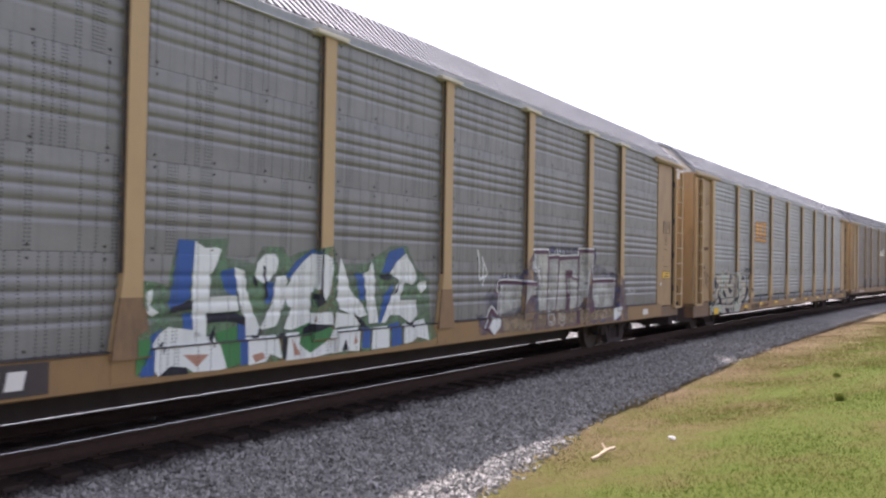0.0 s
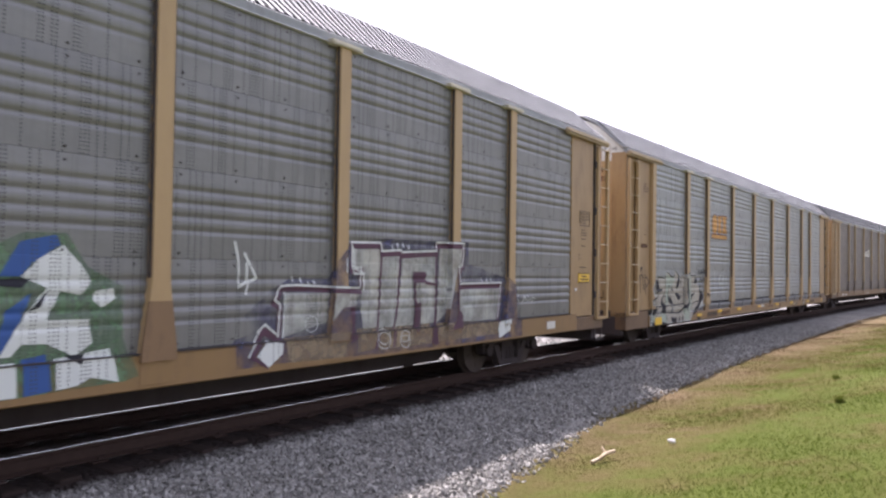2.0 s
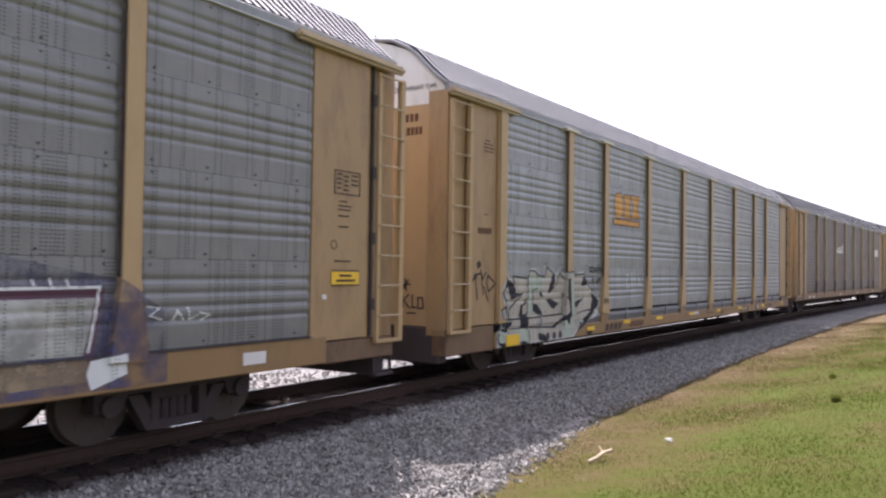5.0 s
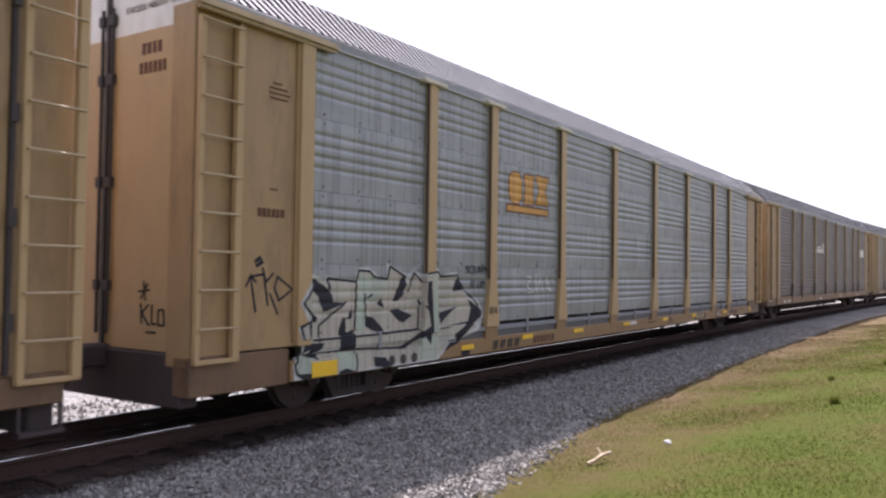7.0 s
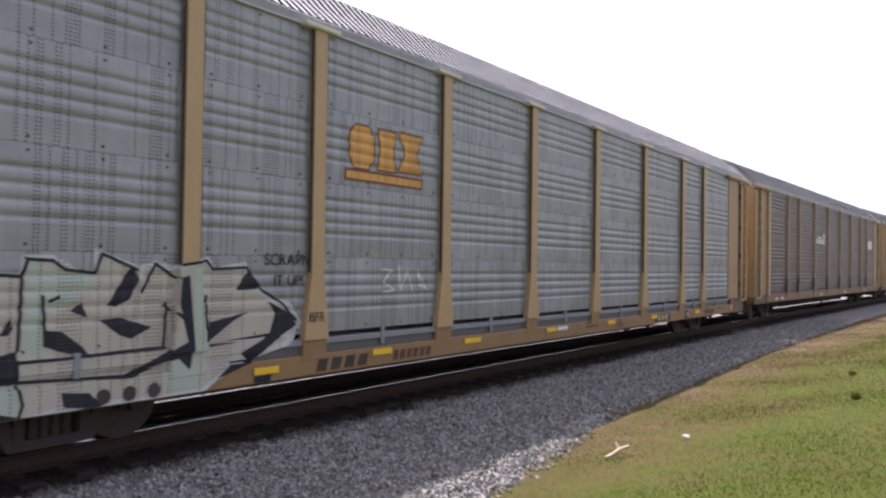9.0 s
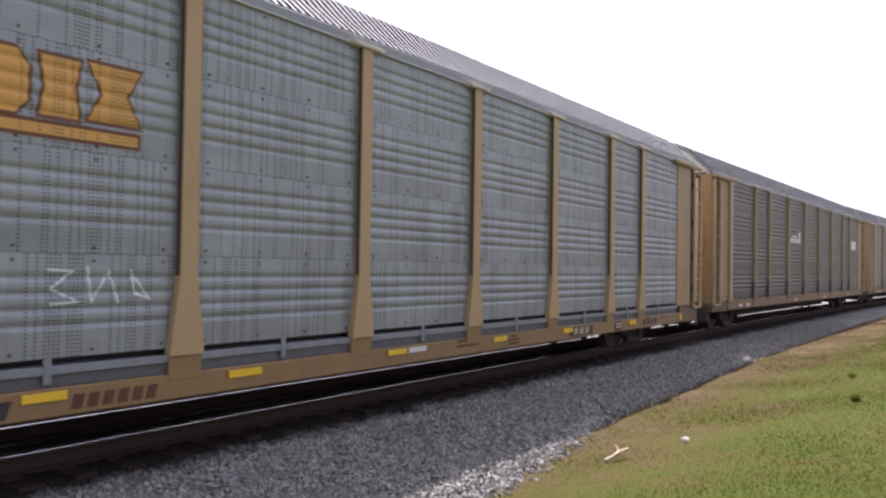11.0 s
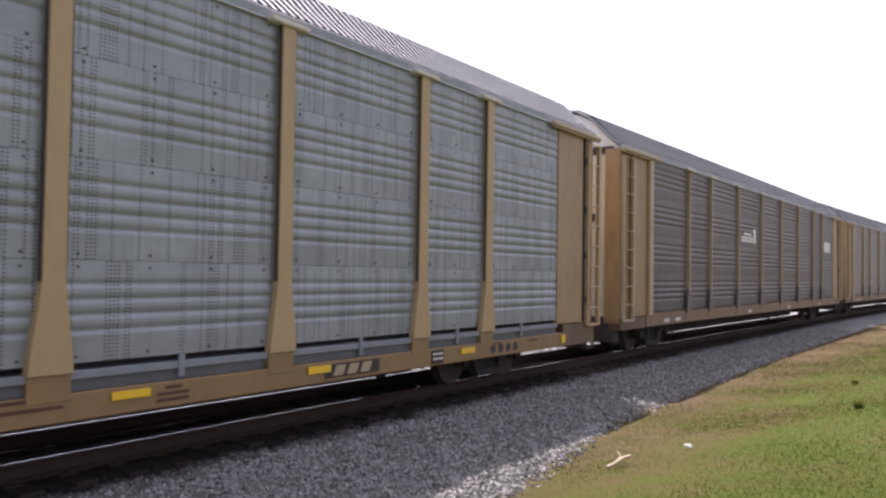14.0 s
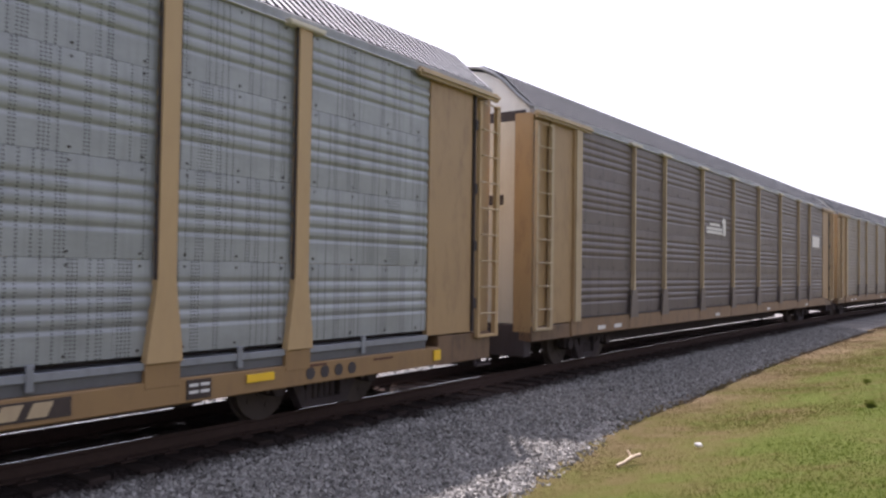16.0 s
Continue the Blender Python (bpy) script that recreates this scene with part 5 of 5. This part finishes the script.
    art.shape([(-10.67, 1.25), (-10.57, 1.24), (-10.49, 1.37), (-10.46, 1.28), (-10.51, 1.22), (-10.61, 1.23), (-10.59, 1.05), (-10.43, 1.09), (-10.41, 0.82), (-10.73, 0.82), (-10.74, 1.09)])
    art.shape([(-10.21, 1.25), (-10.04, 1.23), (-9.83, 1.08), (-9.75, 0.97), (-10.04, 1.05), (-10.20, 1.11)])
    art.shape([(-9.97, 1.41), (-9.85, 1.48), (-9.80, 1.34)])
    art.shape([(-9.67, 1.31), (-9.47, 1.33), (-9.12, 1.22), (-9.34, 1.12), (-9.46, 1.16)])
    art.shape([(-9.60, 1.45), (-9.44, 1.70), (-9.35, 1.82), (-9.26, 1.70), (-9.37, 1.50), (-9.51, 1.43)])
    art.shape([(-8.83, 1.70), (-8.74, 1.73), (-8.65, 0.97), (-8.69, 0.76), (-8.83, 0.89), (-9.33, 0.75), (-9.50, 0.75), (-8.97, 0.96), (-8.74, 1.05), (-8.85, 1.45)])
    art.shape([(-8.42, 1.23), (-7.87, 1.32), (-8.08, 1.24), (-8.29, 1.11), (-8.42, 1.03)])
    art.shape([(-7.99, 1.69), (-7.88, 1.77), (-7.75, 1.57), (-8.06, 1.56)])
    art.shape([(-7.61, 1.43), (-7.21, 1.26), (-7.15, 1.13), (-7.51, 0.97), (-7.85, 0.76), (-8.33, 0.63), (-8.02, 0.87), (-7.57, 1.05), (-7.49, 1.29)])
    art.shape([(-10.05, 0.69), (-9.78, 0.66), (-9.65, 0.51), (-9.81, 0.50), (-10.02, 0.56)])
    art.shape([(-11.56, 0.60), (-11.20, 0.58), (-11.19, 0.48), (-11.42, 0.49)])
    art.shape([(-10.77, 0.44), (-10.74, 0.56), (-10.62, 0.59), (-10.40, 0.51)])
    art.shape([(-7.82, 0.64), (-7.56, 0.62), (-7.58, 0.50), (-7.81, 0.48)])
    art.finish("graffiti_shadow", BLACK_PAINT, car, "black sprayed graffiti shadows")
    art = Paint(4, low)
    art.stroke([(-11.33, 1.31), (-11.47, 1.45), (-11.31, 1.65)], 0.03)
    art.stroke([(-11.42, 0.96), (-11.52, 1.17), (-11.33, 1.23)], 0.03)
    art.stroke([(-10.97, 1.76), (-10.94, 1.62)], 0.03)
    art.stroke([(-10.97, 1.76), (-10.40, 1.72), (-10.35, 1.87), (-10.13, 1.86), (-10.02, 1.78), (-9.73, 1.75), (-9.66, 1.93), (-9.29, 1.78)], 0.03)
    art.stroke([(-9.24, 1.56), (-9.09, 1.84), (-8.85, 1.70)], 0.03)
    art.stroke([(-8.83, 1.83), (-8.47, 1.88), (-8.39, 1.79), (-7.93, 1.81), (-7.70, 1.55), (-7.40, 1.41), (-7.15, 1.19)], 0.03)
    art.stroke([(-10.40, 1.72), (-10.42, 1.09)], 0.03)
    art.stroke([(-11.12, 0.95), (-11.12, 1.17), (-10.60, 1.45)], 0.03)
    art.stroke([(-11.24, 0.99), (-10.02, 0.99), (-9.75, 1.00), (-8.98, 1.01), (-8.96, 1.45)], 0.03)
    art.stroke([(-11.13, 0.83), (-10.44, 0.82), (-9.41, 0.77)], 0.03)
    art.stroke([(-10.22, 1.55), (-10.19, 1.23)], 0.03)
    art.stroke([(-10.43, 0.79), (-10.39, 0.63), (-10.42, 0.52)], 0.03)
    art.stroke([(-11.47, 0.80), (-11.56, 0.71), (-11.53, 0.60), (-11.42, 0.55)], 0.03)
    art.stroke([(-8.48, 1.51), (-8.42, 0.99), (-7.57, 1.05)], 0.03)
    art.stroke([(-8.99, 1.43), (-8.75, 1.26)], 0.03)
    art.stroke([(-10.92, 1.62), (-10.97, 1.76)], 0.03)
    art.stroke([(-10.07, 1.54), (-10.16, 1.50)], 0.03)
    art.finish("graffiti_outline", BLACK_PAINT, car, "black sprayed graffiti line work")


def paint_corner_tag(car, low):
    art = Paint(0, low)
    art.stroke([(-12.34, 1.67), (-12.27, 1.80), (-12.19, 1.72)], 0.03)
    art.stroke([(-12.27, 1.78), (-12.19, 1.38)], 0.03)
    art.stroke([(-12.22, 1.79), (-12.07, 1.81), (-12.00, 1.45)], 0.03)
    art.stroke([(-12.09, 1.88), (-12.03, 1.72), (-11.92, 1.82)], 0.03)
    art.stroke([(-11.85, 1.78), (-11.60, 1.63), (-11.82, 1.50), (-11.90, 1.65), (-11.85, 1.78)], 0.03)
    art.stroke([(-11.97, 1.58), (-11.84, 1.34)], 0.03)
    art.stroke([(-12.20, 1.96), (-12.14, 2.00), (-12.10, 1.95), (-12.18, 1.91)], 0.045)
    art.finish("graffiti_tag", BLACK_PAINT, car, "black sprayed tag")


def paint_side_tag(car, low):
    art = Paint(0, low)
    art.stroke([(-5.55, 1.80), (-5.33, 1.78), (-5.53, 1.63), (-5.27, 1.51), (-5.52, 1.49)], 0.03)
    art.stroke([(-5.18, 1.82), (-5.14, 1.51), (-4.97, 1.78), (-4.87, 1.50)], 0.03)
    art.stroke([(-4.74, 1.80), (-4.69, 1.58), (-4.53, 1.52), (-4.74, 1.78)], 0.03)
    art.finish("graffiti_tag", SPRAY_WHITE, car, "faint white sprayed scribble")


def dress_first_car(car):
    low = GREY_CAR["sill_low"]
    paint_letters_blue_green(car, low)
    paint_block_letters(car, low)
    paint_small_tag(car, low)
    S = FACE + 0.03
    plate("number_panel", GASKET, car, -6.4, -4.92, 0.70, 0.98, S, "black painted number panel")
    bars("number_bar", WHITE_TAPE, car, -6.25, -5.08, 0.76, 0.92, S + 0.014, 5, "white number bar", 0.03)
    C = FACE + 0.012
    lines("placard_frame", DARK_INK, car, [(11.75, 12.27, 2.83), (11.75, 12.27, 3.13)], C, 0.014)
    plate("placard_edge", DARK_INK, car, 11.745, 11.76, 2.83, 3.14, C - 0.006)
    plate("placard_edge", DARK_INK, car, 12.26, 12.275, 2.83, 3.14, C - 0.006)
    lines("placard_print", DARK_INK, car, [(11.79, 11.89, z) for z in (2.90, 2.96, 3.02, 3.08)] + [(11.93, 12.03, z) for z in (2.88, 2.94, 3.0, 3.06)] + [(12.09, 12.23, z) for z in (2.96, 3.02, 3.08)], C, 0.022, "small dark print")
    lines("stencil", DARK_INK, car, [(11.86, 12.0, 2.73), (11.83, 12.1, 2.67), (11.84, 12.08, 2.62), (11.84, 12.04, 2.54), (11.84, 12.04, 2.40), (11.76, 12.1, 1.95)], C, 0.018, "small dark print")
    sign = plate("warning_plate", YELLOW_TAPE, car, 11.71, 12.27, 1.64, 1.84, C, "yellow warning plate with dark border")
    lines("warning_border", GASKET, sign, [(11.71, 12.27, 1.64), (11.71, 12.27, 1.824)], C + 0.012, 0.016)
    lines("warning_print", DARK_INK, sign, [(11.86, 12.1, 1.755), (11.80, 12.18, 1.69)], C + 0.012, 0.03)
    bm = bmesh.new()
    ring(bm, C + 0.004, 11.75, 2.17, 0.05, 0.062)
    part("stencil_ring", bm, DARK_INK, car)
    plate("sticker", WHITE_TAPE, car, 11.53, 11.62, 1.47, 1.53, C, "small white sticker")
    plate("sill_plate", WHITE_TAPE, car, 10.2, 10.55, 0.76, 0.90, S, "small pale plate")


def dress_second_car(car):
    low = BLUE_CAR["sill_low"]
    paint_wild_letters(car, low)
    paint_corner_tag(car, low)
    paint_side_tag(car, low)
    S = FACE + 0.03
    for u0, u1, z0, z1 in ((-11.28, -10.81, 0.53, 0.72), (-7.83, -7.46, 0.61, 0.69), (-5.78, -5.38, 0.66, 0.74), (-3.57, -3.1, 0.65, 0.73), (-0.83, -0.42, 0.66, 0.73),
                           (1.96, 2.38, 0.65, 0.73), (4.55, 4.95, 0.64, 0.73), (7.92, 8.32, 0.63, 0.72), (11.45, 11.62, 0.58, 0.73)):
        plate("reflector", YELLOW_TAPE, car, u0, u1, z0, z1, S + 0.014, "yellow reflective tape")
    plate("reflector", WHITE_TAPE, car, -0.35, 0.07, 0.66, 0.73, S, "white reflective tape")
    bars("mark_bar", DARK_INK, car, -6.83, -5.82, 0.55, 0.70, S, 4, "dark brown slanted bar", 0.05)
    bars("number_bar", BROWN_INK, car, -5.33, -4.42, 0.56, 0.69, S, 6, "brown number bar", 0.03)
    lines("stencil", BROWN_INK, car, [(2.47, 2.84, 0.63), (2.47, 2.84, 0.57), (2.56, 2.75, 0.69), (0.9, 1.5, 0.72), (0.9, 1.5, 0.64)], S, 0.035)
    lg = plate("logo_panel", DARK_INK, car, 4.86, 5.92, 0.56, 0.73, S, "dark slanted panel with plain pale shapes")
    bars("logo_shape", TAN_PALE, lg, 5.0, 5.78, 0.585, 0.71, S + 0.012, 3, "", 0.06)
    bx = plate("data_panel", DARK_INK, car, 7.14, 7.45, 0.54, 0.74, S, "black data panel with pale print")
    lines("data_print", WHITE_TAPE, bx, [(7.17, 7.28, 0.60), (7.31, 7.42, 0.60), (7.17, 7.28, 0.67), (7.31, 7.42, 0.67)], S + 0.012, 0.03)
    sill_holes(car, (-9.64, -9.37, -9.10), 0.605)
    sill_holes(car, (8.92, 9.17, 9.42, 9.67), 0.64)
    lines("stencil", BROWN_INK, car, [(8.85, 9.2, 0.715), (10.1, 10.5, 0.69)], S, 0.03)
    for text, size, u, z in (("SCRAPN", 0.19, -7.30, 1.84), ("IT UP!", 0.18, -7.28, 1.60)):
        words(text, size, BLACK_PAINT, car, pose(FACE + 0.008, u, z, 90, 0, 90), "black hand-sprayed words")
    words("BFR", 0.17, BLACK_PAINT, car, pose(FACE + 0.074, -6.86, 1.16, 90, 0, 90), "black hand-sprayed letters")
    C = FACE + 0.002
    bars("number_bar", BROWN_INK, car, -12.18, -11.74, 2.48, 2.58, C, 6, "brown number bar")
    lines("stencil", BROWN_INK, car, [(-11.98, -11.84, 4.06), (-12.04, -11.74, 4.0), (-12.04, -11.7, 3.94), (-12.02, -11.74, 3.88), (-12.0, -11.88, 2.80)], C, 0.02)
    # orange railway emblem as plain shapes
    for coat, mat, g in ((0, ORANGE_EDGE, 0.035), (1, ORANGE, 0.0)):
        art = Paint(coat, low)
        art.shape([(-6.30 - g, 2.97 - g), (-4.70 + g, 2.97 - g), (-4.70 + g, 3.06 + g), (-6.30 - g, 3.06 + g)])
        a, w = -6.24, 0.47
        art.shape([(a - g, 3.24), (a + 0.10, 3.12 - g), (a + w - 0.10, 3.12 - g), (a + w + g, 3.24), (a + w + g, 3.54), (a + w - 0.10, 3.66 + g), (a + 0.10, 3.66 + g), (a - g, 3.54)])
        a, w = -5.67, 0.37
        art.shape([(a - g, 3.14 - g), (a + w + g, 3.14 - g), (a + w - 0.05 + g, 3.40), (a + w + g, 3.66 + g), (a - g, 3.66 + g), (a + 0.05 - g, 3.40)])
        a, w = -5.22, 0.54
        art.shape([(a - g, 3.16 - g), (a + w + g, 3.16 - g), (a + 0.39 + g, 3.42), (a + w + g, 3.68 + g), (a - g, 3.68 + g), (a + 0.15 - g, 3.42)])
        art.finish("emblem" if coat else "emblem_edge", mat, car, "orange emblem of plain block shapes")
    y = -(CAR_END - 0.05) - 0.006
    words("EXCESS HEIGHT CAR", 0.105, DARK_INK, car, pose(0.82, y, 4.80, 90, 0, 0), "black stencilled height notice")
    y = -(CAR_END - 0.04) - 0.006
    for z, n, x0, x1 in ((4.28, 4, 0.62, 1.0), (4.06, 6, 0.58, 1.08)):
        w = (x1 - x0) / n
        for i in range(n):
            part("number_bar", boxes((x0 + i * w, x0 + (i + 0.65) * w, y, y + 0.006, z, z + 0.13)), BROWN_INK, car, "brown number bar")
    for (xa, za), (xb, zb) in (((0.66, 1.60), (0.86, 1.62)), ((0.74, 1.72), (0.78, 1.50)), ((0.70, 1.52), (0.82, 1.70)), ((0.70, 1.46), (0.72, 1.24)), ((0.72, 1.36), (0.84, 1.46)),
                               ((0.72, 1.36), (0.86, 1.22)), ((0.90, 1.46), (0.90, 1.24)), ((0.90, 1.24), (0.99, 1.25)), ((1.01, 1.40), (1.10, 1.41)), ((1.10, 1.41), (1.12, 1.24)), ((1.12, 1.24), (1.02, 1.23)), ((1.02, 1.23), (1.01, 1.40)), ((0.80, 1.15), (0.98, 1.15))):
        bm = bmesh.new()
        rod(bm, (xa, y + 0.010, za), (xb, y + 0.010, zb), 0.014, 6)
        part("graffiti_stroke", bm, BLACK_PAINT, car, "black sprayed tag stroke")


def dress_third_car(car, emblem):
    C = FACE + 0.004
    if emblem:
        for u0, u1, z in ((-3.72, -2.35, 3.02), (-3.72, -2.35, 3.12), (-3.45, -2.6, 3.24)):
            part("emblem_stripe", boxes((C, C + 0.006, u0, u1, z, z + 0.075)), WHITE_TAPE, car, "white emblem stripe")
        bm = bmesh.new()
        prism(bm, [(-2.3, 3.0), (-2.05, 3.0), (-2.05, 3.45), (-2.2, 3.5), (-2.42, 3.4), (-2.3, 3.3)], C, C + 0.006)
        part("emblem", bm, WHITE_TAPE, car, "white emblem of plain stripes")
        plate("sign", WHITE_TAPE, car, 9.3, 10.6, 3.05, 3.5, C, "pale rectangular sign")
    y = -(CAR_END - 0.05)
    part("end_band", boxes((-1.40, 1.40, y - 0.02, y + 0.01, 4.62, 4.80)), GASKET, car, "dark band across the end")
    part("end_vent", boxes((0.55, 0.95, y - 0.03, y + 0.02, 3.10, 3.28)), GASKET, car, "small black vent")
    for u in (-10.5, -9.7, -3.0, 2.4, 8.0):
        plate("reflector", WHITE_TAPE, car, u, u + 0.35, 0.74, 0.82, FACE + 0.03, "pale reflective tape")


# ---- build ----
lay_ground()
lay_ballast()
lay_far_gravel()
first_car = build_car(GREY_CAR, 0)
second_car = build_car(BLUE_CAR, 1)
third_car = build_car(BROWN_CAR, 2)
fourth_car = build_car(PALE_CAR, 3)
fifth_car = build_car(PALE_CAR, 4)
dress_first_car(first_car)
dress_second_car(second_car)
dress_third_car(third_car, True)
dress_third_car(fourth_car, False)
dress_third_car(fifth_car, False)
litter_on_grass()
scatter_stones()
grow_grass()
lay_track()


def travel_at(t):
    return float(np.interp(t, [a for a, _ in TRAVEL], [b for _, b in TRAVEL]))


def motions():
    for car, i in CARS:
        walk(car, [(t, car_pose(s + PITCH * i)) for t, s in TRAVEL])
    for ws, dy in WHEELSETS:
        walk(ws, [(0.2 * k, pose(0, dy, 0.42, math.degrees((TRAVEL[0][1] - travel_at(0.2 * k)) / 0.42))) for k in range(81)])


motions()
